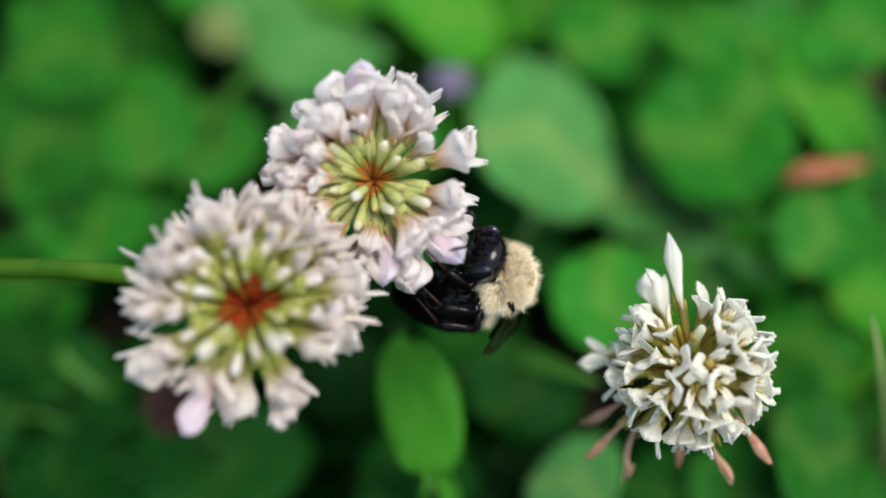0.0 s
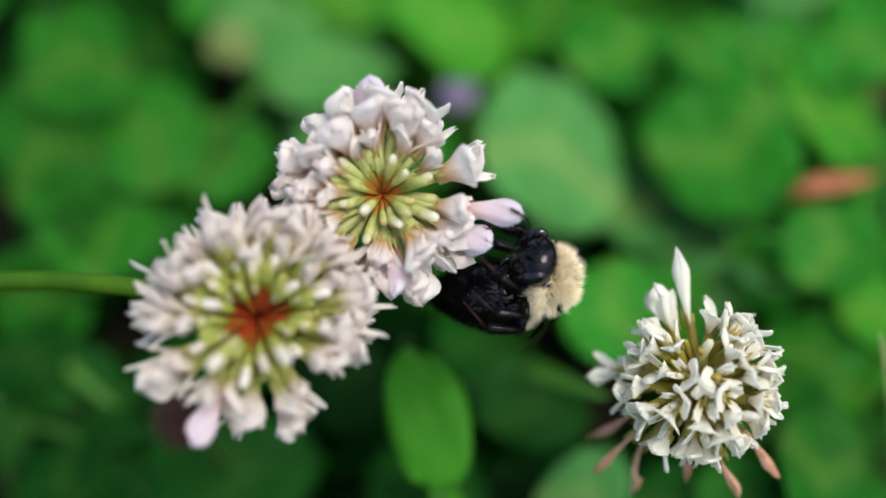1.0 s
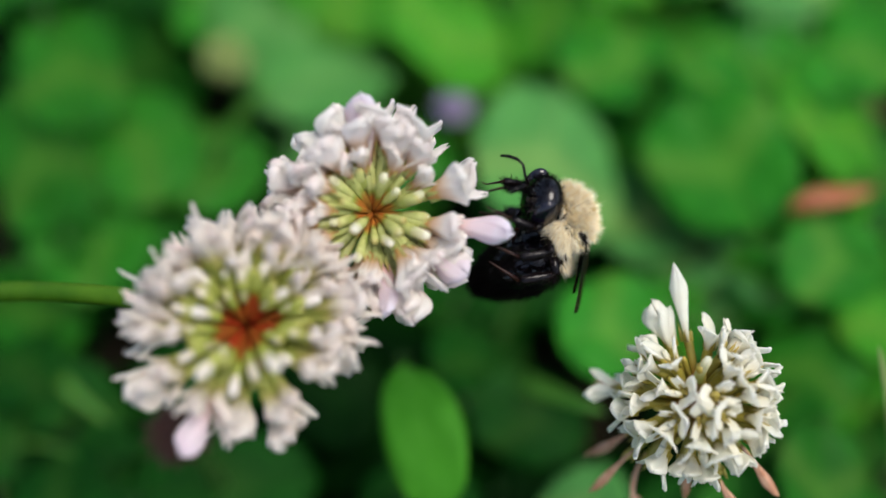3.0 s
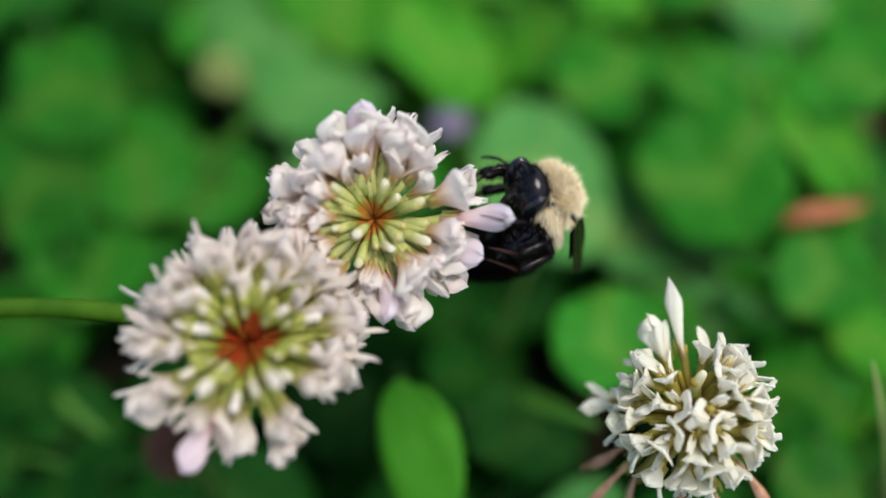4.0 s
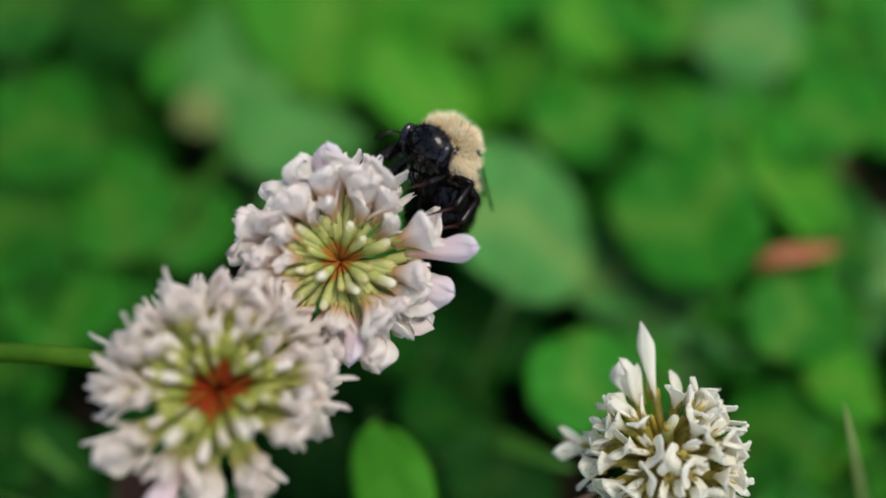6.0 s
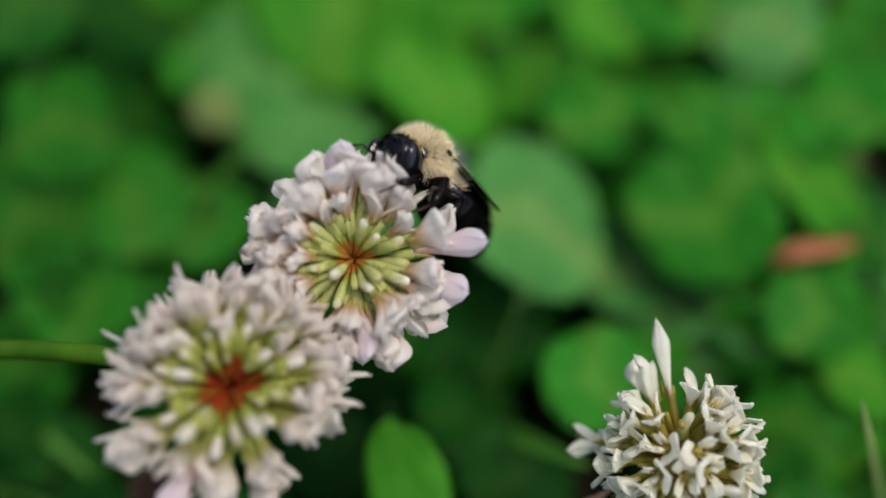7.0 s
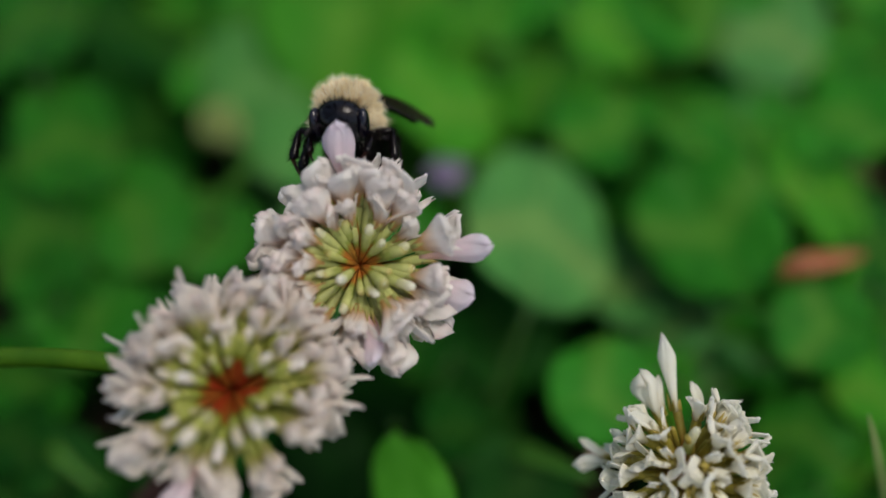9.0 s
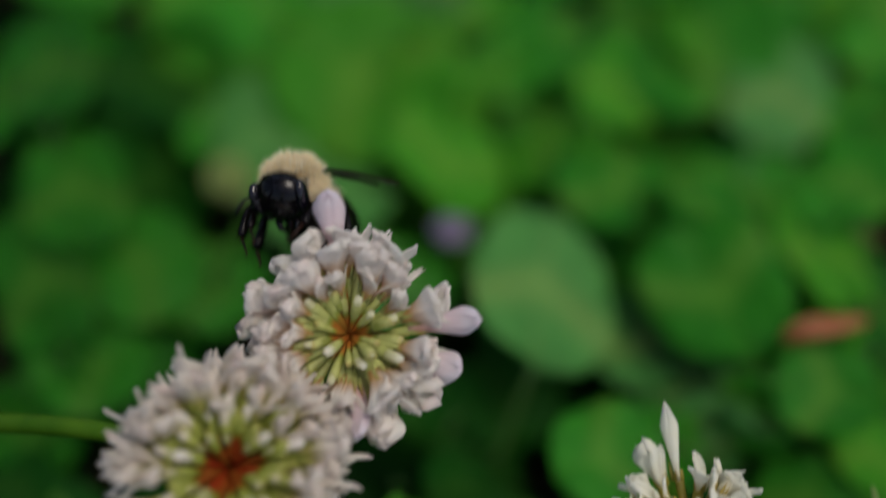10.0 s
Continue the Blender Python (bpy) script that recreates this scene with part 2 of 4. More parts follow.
def sheet(fn, nu, nv, thick):
    """A thin closed slab over the surface fn(u, v), u in -1..1 and v in 0..1."""
    us = [2 * i / nu - 1 for i in range(nu + 1)]
    vs = [j / nv for j in range(nv + 1)]
    top, low = [], []
    e = 1e-3
    for v in vs:
        for u in us:
            p = Vector(fn(u, v))
            du = Vector(fn(min(u + e, 1), v)) - Vector(fn(max(u - e, -1), v))
            dv = Vector(fn(u, min(v + e, 1))) - Vector(fn(u, max(v - e, 0)))
            n = du.cross(dv)
            n = n.normalized() if n.length > 1e-14 else Vector((0, 0, 1))
            edge = 0.35 + 0.65 * (1 - abs(u) ** 4)
            top.append(p + n * thick * 0.5 * edge)
            low.append(p - n * thick * 0.5 * edge)
    k, w = len(top), nu + 1
    faces = []
    for j in range(nv):
        for i in range(nu):
            a = j * w + i
            faces.append((a, a + 1, a + 1 + w, a + w))
            faces.append((k + a + w, k + a + 1 + w, k + a + 1, k + a))
    for i in range(nu):
        faces.append((i + 1, i, k + i, k + i + 1))
        a = nv * w + i
        faces.append((a, a + 1, k + a + 1, k + a))
    for j in range(nv):
        a = j * w
        faces.append((a, a + w, k + a + w, k + a))
        a = j * w + nu
        faces.append((a + w, a, k + a, k + a + w))
    return top + low, faces


def tube(points, radii, sides=8):
    """A closed tube along a chain of points with a radius at each."""
    pts = [Vector(p) for p in points]
    verts, faces = [], []
    ref = Vector((0.31, 0.87, 0.38))
    for i, p in enumerate(pts):
        d = (pts[min(i + 1, len(pts) - 1)] - pts[max(i - 1, 0)]).normalized()
        a = d.cross(ref)
        if a.length < 0.1:
            a = d.cross(Vector((1, 0, 0)))
        a.normalize()
        b = d.cross(a)
        for s in range(sides):
            t = 2 * math.pi * s / sides
            verts.append(p + (a * math.cos(t) + b * math.sin(t)) * radii[i])
    for i in range(len(pts) - 1):
        for s in range(sides):
            q = (s + 1) % sides
            faces.append((i * sides + s, i * sides + q, (i + 1) * sides + q, (i + 1) * sides + s))
    faces.append(tuple(range(sides - 1, -1, -1)))
    faces.append(tuple((len(pts) - 1) * sides + s for s in range(sides)))
    return verts, faces


def merged(*chunks):
    verts, faces = [], []
    for v, f in chunks:
        k = len(verts)
        verts += list(v)
        faces += [tuple(i + k for i in q) for q in f]
    return verts, faces


def moved(chunk, m):
    return [m @ Vector(v) for v in chunk[0]], chunk[1]


def ball(rx, ry, rz, seg=24, rings=14, warp=None):
    verts, faces = [(0, 0, rz)], []
    for r in range(1, rings):
        t = math.pi * r / rings
        for s in range(seg):
            p = 2 * math.pi * s / seg
            verts.append((rx * math.sin(t) * math.cos(p), ry * math.sin(t) * math.sin(p), rz * math.cos(t)))
    verts.append((0, 0, -rz))
    for s in range(seg):
        faces.append((0, 1 + s, 1 + (s + 1) % seg))
        for r in range(rings - 2):
            a = 1 + r * seg
            faces.append((a + s, a + seg + s, a + seg + (s + 1) % seg, a + (s + 1) % seg))
        a = 1 + (rings - 2) * seg
        faces.append((a + s, len(verts) - 1, a + (s + 1) % seg))
    verts = [Vector(v) for v in verts]
    if warp:
        verts = [Vector(warp(v)) for v in verts]
    return verts, faces


def bezier(a, b, c, d, n):
    a, b, c, d = map(Vector, (a, b, c, d))
    out = []
    for i in range(n + 1):
        t = i / n
        out.append(a * (1 - t) ** 3 + b * 3 * t * (1 - t) ** 2 + c * 3 * t * t * (1 - t) + d * t ** 3)
    return out


def hairs(roots, width, rng, bend=0.25):
    """Tapered three-sided hairs: roots are (place, way, length)."""
    verts, faces = [], []
    for p, d, length in roots:
        d = d.normalized()
        a = d.orthogonal().normalized()
        b = d.cross(a)
        lean = (a * rng.uniform(-1, 1) + b * rng.uniform(-1, 1)) * bend * length
        k = len(verts)
        mid = p + d * length * 0.55 + lean * 0.3
        for q, r in ((p, width), (mid, width * 0.75)):
            for s in range(3):
                t = 2.0944 * s
                verts.append(q + (a * math.cos(t) + b * math.sin(t)) * r)
        verts.append(p + d * length + lean)
        for s in range(3):
            n = (s + 1) % 3
            faces.append((k + s, k + n, k + 3 + n, k + 3 + s))
            faces.append((k + 3 + s, k + 3 + n, k + 6))
    return verts, faces


# ---------------------------------------------------------------- ground
def make_ground():
    n = 60
    half = [-20, -4, -1, -0.4] + [-0.25 + 0.5 * i / n for i in range(n + 1)] + [0.4, 1, 4, 20]
    verts, faces, w = [], [], len(half)
    for y in half:
        for x in half:
            near = abs(x) < 0.26 and abs(y) < 0.26
            z = 0.004 * noise.noise(Vector((x * 45, y * 45, 0))) if near else 0.0
            verts.append((x, y + 0.05, z - 0.003))
    for j in range(w - 1):
        for i in range(w - 1):
            a = j * w + i
            faces.append((a, a + 1, a + 1 + w, a + w))
    g = mesh_object("ground", verts, faces, SOIL)
    tagged(g, "dark damp soil under the clover", "ground", kind="structure")


make_ground()


# ---------------------------------------------------------------- clover leaves
def leaflet_chunk(seed, length=0.016, width=0.015, notch=0.03):
    """One round clover leaflet; the base at the origin, the tip along y."""
    r = random.Random(seed)
    ph = r.uniform(0, 6)

    def fn(u, v):
        w = width * 0.5 * (1 - abs(2 * v ** 0.9 - 1) ** 2.2) ** 0.52 + 0.0002
        x = u * w
        y = length * (v - notch * math.exp(-(u * 3.0) ** 2) * v ** 8 * 2 + 0.03 * math.sin(ph + 5 * u))
        z = 0.10 * abs(x) - 0.0011 * math.sin(v * 3.0) + 0.0004 * math.sin(ph + v * 9 + u * 5) * abs(u)
        z += 0.0003 * math.sin(3 * ph + 14 * v) * u * u - 18.0 * x * x * (0.5 + 0.5 * math.sin(ph))
        return (x, y, z)

    return sheet(fn, 12, 14, 0.00028)


LEAFLETS = []
for _s in range(6):
    _v, _f = leaflet_chunk(_s)
    LEAFLETS.append((_v, _f))
LEAF_MESHES = {}


def leaflet_mesh(seed, mat):
    key = (seed, mat.name)
    if key not in LEAF_MESHES:
        v, f = LEAFLETS[seed]
        me = bpy.data.meshes.new("leaflet")
        me.from_pydata([tuple(p) for p in v], [], f)
        me.materials.append(mat)
        me.polygons.foreach_set("use_smooth", [True] * len(me.polygons))
        LEAF_MESHES[key] = me
    return LEAF_MESHES[key]


LEAF_COUNT = [0]


def clover_leaf(x, y, z, length, width, heading, mat, tilt=0.0, roll=0.0, sides=2, droop=50):
    """A clover leaf: a leaflet centred at x, y, z that points to heading, two more that hang from the same joint, and a stalk."""
    LEAF_COUNT[0] += 1
    r = random.Random(LEAF_COUNT[0] * 7 + 1)
    turn = pose(0, 0, 0, 0, 0, heading - 90) @ pose(0, 0, 0, tilt + r.uniform(-18, 18), roll + r.uniform(-22, 22), 0)
    way = turn.to_3x3() @ Vector((0, 1, 0))
    joint = Vector((x, y, z)) - way * length * 0.5
    base = Vector((joint.x - way.x * 0.012 + r.uniform(-0.006, 0.006), joint.y - way.y * 0.012 + r.uniform(-0.006, 0.006), -0.001))
    thing = new("clover_leaf")
    thing.location = base
    sort = {"leaf_blue_green": "bluish green", "leaf_green": "mid green", "leaf_fresh_green": "fresh light green", "leaf_middle_green": "middle green", "leaf_pale_green": "pale bluish green", "leaf_light_green": "bright yellowish green", "leaf_deep_shade": "dark shaded green", "leaf_shaded_green": "shade-dulled green"}[mat.name]
    tagged(thing, f"{sort} clover leaf with round leaflets on a thin stalk", "clover leaf", "clover leaves in the lawn")
    off = Matrix.Translation(joint - base)
    for i in range(1 + sides):
        seed = r.randrange(6)
        size = Matrix.Diagonal((width / 0.015, length / 0.016, (width + length) / 0.031, 1))
        m = turn
        if i:
            s = 1 if i == 1 else -1
            m = turn @ pose(0, 0, 0, 0, 0, s * r.uniform(100, 130)) @ pose(0, 0, 0, -droop + r.uniform(-8, 8), 0, 0)
            size = Matrix.Diagonal((width * 0.9 / 0.015, length * 0.85 / 0.016, 1, 1))
        share("leaflet", leaflet_mesh(seed, mat), thing, off @ m @ size)
    j = joint - base
    pts = bezier((0, 0, 0), (0, 0, j.z * 0.5), (j.x * 0.7, j.y * 0.7, j.z * 0.75), j, 8)
    v, f = tube(pts, [0.0007 - 0.00003 * i for i in range(9)], 7)
    mesh_object("stalk", v, f, STALK, thing)


clover_leaf(0.0124, 0.0348, 0.0300, 0.0247, 0.0185, 79, LEAF_BLUE, tilt=4, sides=0)
clover_leaf(0.0005, 0.0591, 0.0260, 0.0230, 0.0181, -105, LEAF_FRESH)
clover_leaf(-0.0025, -0.0034, 0.0370, 0.0142, 0.0081, 95, LEAF_LIGHT, tilt=10, sides=2, droop=84)
clover_leaf(0.0183, 0.0124, 0.0300, 0.0131, 0.0123, -158, LEAF_GREEN)
clover_leaf(0.0331, 0.0348, 0.0300, 0.0202, 0.0171, -71, LEAF_GREEN)
clover_leaf(0.0484, 0.0446, 0.0270, 0.0282, 0.0114, 88, LEAF_FRESH, sides=1)
clover_leaf(0.0238, 0.0562, 0.0240, 0.0185, 0.0170, -39, LEAF_GREEN, sides=0)
clover_leaf(-0.0172, 0.0543, 0.0240, 0.0222, 0.0186, 117, LEAF_PALE)
clover_leaf(-0.0499, 0.0513, 0.0280, 0.0229, 0.0137, 107, LEAF_MID)
clover_leaf(-0.0403, 0.0419, 0.0240, 0.0168, 0.0185, 39, LEAF_MID)
clover_leaf(-0.0523, 0.0373, 0.0260, 0.0220, 0.0136, 116, LEAF_MID)
clover_leaf(-0.0310, 0.0408, 0.0200, 0.0147, 0.0136, -12, LEAF_MID)
clover_leaf(-0.0444, 0.0277, 0.0220, 0.0156, 0.0147, 25, LEAF_MID)
clover_leaf(0.0256, 0.0332, 0.0200, 0.0151, 0.0162, -48, LEAF_BLUE)
clover_leaf(0.0440, 0.0208, 0.0300, 0.0120, 0.0110, -12, LEAF_GREEN)
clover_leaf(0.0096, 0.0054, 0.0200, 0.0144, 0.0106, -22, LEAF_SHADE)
clover_leaf(-0.0131, 0.0099, 0.0180, 0.0155, 0.0122, -87, LEAF_DEEP_SHADE)
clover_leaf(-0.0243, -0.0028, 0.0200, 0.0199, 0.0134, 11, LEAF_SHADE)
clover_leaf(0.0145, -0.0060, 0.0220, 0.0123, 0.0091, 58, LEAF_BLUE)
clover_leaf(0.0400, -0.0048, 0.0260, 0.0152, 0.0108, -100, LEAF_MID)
clover_leaf(0.0024, -0.0035, 0.0120, 0.0134, 0.0116, 0, LEAF_DEEP_SHADE)
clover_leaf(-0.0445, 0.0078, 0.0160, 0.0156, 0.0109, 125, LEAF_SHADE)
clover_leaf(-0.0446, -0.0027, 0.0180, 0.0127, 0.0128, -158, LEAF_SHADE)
clover_leaf(0.0404, 0.0252, 0.0240, 0.0164, 0.0130, 22, LEAF_BLUE)
clover_leaf(0.0512, 0.0169, 0.0220, 0.0140, 0.0102, 79, LEAF_FRESH)
clover_leaf(0.0317, 0.0260, 0.0200, 0.0151, 0.0142, -158, LEAF_BLUE)
clover_leaf(-0.0060, 0.0217, 0.0160, 0.0163, 0.0129, 91, LEAF_DEEP_SHADE)
clover_leaf(0.0468, 0.0047, 0.0200, 0.0134, 0.0105, 42, LEAF_SHADE)
clover_leaf(0.0377, 0.0607, 0.0220, 0.0178, 0.0140, 49, LEAF_GREEN)
clover_leaf(-0.0072, 0.0422, 0.0180, 0.0169, 0.0155, 52, LEAF_GREEN)
clover_leaf(-0.0532, 0.0138, 0.0160, 0.0126, 0.0125, 72, LEAF_SHADE)
clover_leaf(-0.0129, 0.0751, 0.0260, 0.0316, 0.0273, 143, LEAF_FRESH)
clover_leaf(-0.0582, 0.0726, 0.0300, 0.0291, 0.0149, 110, LEAF_MID, sides=0)
clover_leaf(-0.0463, 0.0807, 0.0200, 0.0256, 0.0192, 77, LEAF_SHADE)
clover_leaf(0.0367, 0.0843, 0.0260, 0.0292, 0.0271, 38, LEAF_GREEN)
clover_leaf(0.0484, 0.0725, 0.0260, 0.0237, 0.0145, 67, LEAF_BLUE)
clover_leaf(0.0259, 0.0753, 0.0240, 0.0218, 0.0134, 64, LEAF_FRESH)
clover_leaf(-0.0269, 0.0917, 0.0220, 0.0226, 0.0229, 16, LEAF_GREEN)
clover_leaf(0.0190, 0.0956, 0.0180, 0.0353, 0.0193, 94, LEAF_GREEN)
clover_leaf(-0.0015, 0.0962, 0.0220, 0.0307, 0.0211, 70, LEAF_FRESH)
clover_leaf(0.0076, 0.0866, 0.0200, 0.0184, 0.0217, 15, LEAF_GREEN)
clover_leaf(0.0638, 0.0962, 0.0180, 0.0217, 0.0176, 101, LEAF_DEEP_SHADE)
clover_leaf(-0.0424, 0.1041, 0.0220, 0.0386, 0.0205, 105, LEAF_GREEN)
clover_leaf(0.0336, 0.1081, 0.0220, 0.0382, 0.0221, 91, LEAF_FRESH)
clover_leaf(-0.0651, 0.1038, 0.0220, 0.0364, 0.0201, 109, LEAF_GREEN)
clover_leaf(-0.0143, 0.1089, 0.0220, 0.0360, 0.0213, 100, LEAF_PALE)
clover_leaf(0.0620, 0.1071, 0.0220, 0.0350, 0.0225, 86, LEAF_GREEN)
clover_leaf(0.0540, 0.0364, 0.0260, 0.0182, 0.0117, 71, LEAF_MID)
clover_leaf(0.0553, 0.0561, 0.0260, 0.0226, 0.0143, 58, LEAF_GREEN)
clover_leaf(0.0424, 0.0528, 0.0240, 0.0184, 0.0178, 24, LEAF_GREEN)
clover_leaf(-0.0278, 0.0659, 0.0220, 0.0224, 0.0146, 103, LEAF_PALE)
clover_leaf(0.0098, 0.0815, 0.0180, 0.0212, 0.0197, 49, LEAF_GREEN)

# lower leaves under the large round one and by the cream flower, some in the shade colour
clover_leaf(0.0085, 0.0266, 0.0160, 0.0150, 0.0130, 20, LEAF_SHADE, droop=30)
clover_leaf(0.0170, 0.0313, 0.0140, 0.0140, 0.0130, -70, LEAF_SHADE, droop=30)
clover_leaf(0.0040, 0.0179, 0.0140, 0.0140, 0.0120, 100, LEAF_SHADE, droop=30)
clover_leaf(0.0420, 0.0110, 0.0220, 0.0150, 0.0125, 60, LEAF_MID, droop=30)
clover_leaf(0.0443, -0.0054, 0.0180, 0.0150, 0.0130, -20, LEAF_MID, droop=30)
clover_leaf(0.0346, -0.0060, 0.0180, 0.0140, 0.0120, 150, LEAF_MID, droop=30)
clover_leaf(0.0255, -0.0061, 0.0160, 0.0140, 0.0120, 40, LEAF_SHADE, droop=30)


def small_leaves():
    """Younger leaves scattered between the large ones, their colours darkened for low shade."""
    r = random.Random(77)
    sorts = (LEAF_SHADE, LEAF_DEEP_SHADE, LEAF_SHADE, LEAF_DEEP_SHADE, LEAF_DEEP_SHADE)
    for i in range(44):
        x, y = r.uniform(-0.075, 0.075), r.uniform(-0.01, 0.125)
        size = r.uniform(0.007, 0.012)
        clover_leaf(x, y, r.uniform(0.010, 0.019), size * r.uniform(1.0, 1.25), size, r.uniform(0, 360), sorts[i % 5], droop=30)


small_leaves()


def upper_leaves():
    """Brighter leaves that close the gaps in the thicker part of the lawn."""
    r = random.Random(91)
    sorts = (LEAF_GREEN, LEAF_BLUE, LEAF_FRESH, LEAF_GREEN, LEAF_LIGHT, LEAF_BLUE)
    for i in range(34):
        x, y = r.uniform(0.022, 0.078), r.uniform(0.03, 0.125)
        if i % 4 == 3:
            x, y = r.uniform(-0.06, 0.0), r.uniform(0.06, 0.12)
        size = r.uniform(0.009, 0.014)
        clover_leaf(x, y, r.uniform(0.016, 0.022), size * r.uniform(1.0, 1.3), size, r.uniform(0, 360), sorts[i % 6], droop=25)


upper_leaves()


def lawn_filler():
    """The crowd of small clover leaflets low over the soil, its shade put into the colours."""
    r = random.Random(12)
    for mat, count, lo, hi, name in ((LEAF_DEEP_SHADE, 700, 0.002, 0.014, "dark shaded green clover undergrowth low over the soil"),
                                     (LEAF_SHADE, 40, 0.004, 0.010, "shade-dulled green clover undergrowth between the larger leaves")):
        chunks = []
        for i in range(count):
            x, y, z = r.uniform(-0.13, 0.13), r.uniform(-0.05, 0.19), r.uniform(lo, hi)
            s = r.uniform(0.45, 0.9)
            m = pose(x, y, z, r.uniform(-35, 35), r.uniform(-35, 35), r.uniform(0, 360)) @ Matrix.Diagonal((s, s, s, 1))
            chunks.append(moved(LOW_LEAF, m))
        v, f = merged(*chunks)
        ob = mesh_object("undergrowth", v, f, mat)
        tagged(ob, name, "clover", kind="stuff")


def low_leaf():
    """A plain leaflet for the crowd."""
    def fn(u, v):
        w = 0.0075 * (1 - abs(2 * v ** 0.9 - 1) ** 2.2) ** 0.52 + 0.0002
        return (u * w, 0.016 * (v - 0.5), 0.12 * abs(u * w) - 0.001 * math.sin(v * 3))

    return sheet(fn, 6, 7, 0.00028)


LOW_LEAF = low_leaf()
lawn_filler()


def lawn_around():
    """The lawn goes on outside the near patch."""
    r = random.Random(31)
    small = sheet(lambda u, v: (u * (0.0078 * (1 - abs(2 * v ** 0.9 - 1) ** 2.2) ** 0.52 + 0.0002), 0.016 * (v - 0.5), 0.0012 * abs(u)), 2, 5, 0.0003)
    chunks = []
    while len(chunks) < 5200:
        x, y = r.gauss(0, 0.30), r.gauss(0.05, 0.30)
        if abs(x) < 0.115 and -0.045 < y < 0.18:
            continue
        s = r.uniform(0.7, 1.25)
        m = pose(x, y, r.uniform(0.003, 0.024), r.uniform(-30, 30), r.uniform(-30, 30), r.uniform(0, 360)) @ Matrix.Diagonal((s, s, s, 1))
        chunks.append(moved(small, m))
    v, f = merged(*chunks)
    ob = mesh_object("clover_lawn", v, f, LEAF_GREEN)
    tagged(ob, "green clover leaves of the lawn around", "clover", kind="stuff")


lawn_around()


def blade(points, width, mat, label, name="grass_blade"):
    """A folded grass blade along a curve from the ground up."""
    pts = bezier(*points, 24)
    base = pts[0]

    def fn(u, v):
        i = min(int(v * 24), 23)
        p = pts[i].lerp(pts[i + 1], v * 24 - i)
        d = (pts[i + 1] - pts[i]).normalized()
        a = d.cross(Vector((0.1, -0.4, 0.9))).normalized()
        n = a.cross(d)
        w = width * 0.5 * min(1, 0.5 + 2 * v) * (1 - v ** 3) ** 0.7 + 0.00005
        return p - base + a * u * w + n * (0.35 * abs(u) * w)

    v, f = sheet(fn, 4, 40, 0.0002)
    ob = mesh_object(name, v, f, mat)
    ob.location = base
    tagged(ob, label, "grass")


blade(((0.05803, 0.00030, 0.00000), (0.04645, -0.00315, 0.03000), (0.04021, -0.00329, 0.04500), (0.03825, 0.00000, 0.05000)), 0.0010, GRASS_DRY, "thin pale straw coloured grass blade")
blade(((-0.06172, 0.02843, 0.00000), (-0.05310, 0.01726, 0.01200), (-0.04559, 0.00986, 0.01800), (-0.03883, 0.00470, 0.02000)), 0.0018, GRASS, "bent green grass blade between clover leaves")
blade(((-0.03888, 0.04677, 0.00000), (-0.03165, 0.03985, 0.02000), (-0.02697, 0.04045, 0.03000), (-0.02167, 0.04216, 0.03600)), 0.0020, GRASS, "thin green grass blade leaning over the clover")
blade(((0.00578, 0.05410, 0.00000), (0.00364, 0.04825, 0.01500), (0.00233, 0.04579, 0.02200), (0.00046, 0.05157, 0.02200)), 0.0030, GRASS, "short yellow green grass blade")
blade(((-0.06028, 0.00645, 0.00000), (-0.05295, 0.00574, 0.01200), (-0.04706, 0.00331, 0.02000), (-0.04204, 0.00057, 0.02000)), 0.0007, GRASS, "thin green grass blade low over the soil")
blade(((0.00363, 0.02131, 0.00000), (0.00776, 0.01043, 0.02000), (0.01187, 0.00386, 0.03000), (0.01595, 0.00022, 0.03400)), 0.0022, GRASS, "green grass blade behind the cream flower")


# ---------------------------------------------------------------- clover flowers
def floret_body(seed, r_tube=0.00047, teeth=True, stalk=0.0018):
    """Pedicel and calyx of one floret along z, with five teeth at the rim."""
    r = random.Random(seed)
    prof = [(0.0003, 0.00022), (stalk * 0.65, 0.00024), (stalk - 0.0001, 0.00028), (stalk + 0.00025, r_tube * 0.72), (stalk + 0.0007, r_tube * 0.95), (0.0038, r_tube * 1.05), (0.0046, r_tube * 1.08), (0.0050, r_tube * 0.8)]
    bx, by = r.uniform(-1, 1) * 0.00025, r.uniform(-1, 1) * 0.00025
    pts = [(bx * (z / 0.005) * (1 - z / 0.005) * 4, by * (z / 0.005) * (1 - z / 0.005) * 4, z) for z, _ in prof]
    chunks = [tube(pts, [q for _, q in prof], 12)]
    if teeth:
        for i in range(5):
            t = 2 * math.pi * i / 5 + r.uniform(-0.2, 0.2)
            c, s = math.cos(t), math.sin(t)
            long = r.uniform(0.0008, 0.0016)
            chunks.append(tube([(c * r_tube, s * r_tube, 0.0044), (c * r_tube * 1.25, s * r_tube * 1.25, 0.0044 + long * 0.6), (c * r_tube * 1.45, s * r_tube * 1.45, 0.0044 + long)],
                               [0.00022, 0.00013, 0.00002], 5))
    return merged(*chunks)


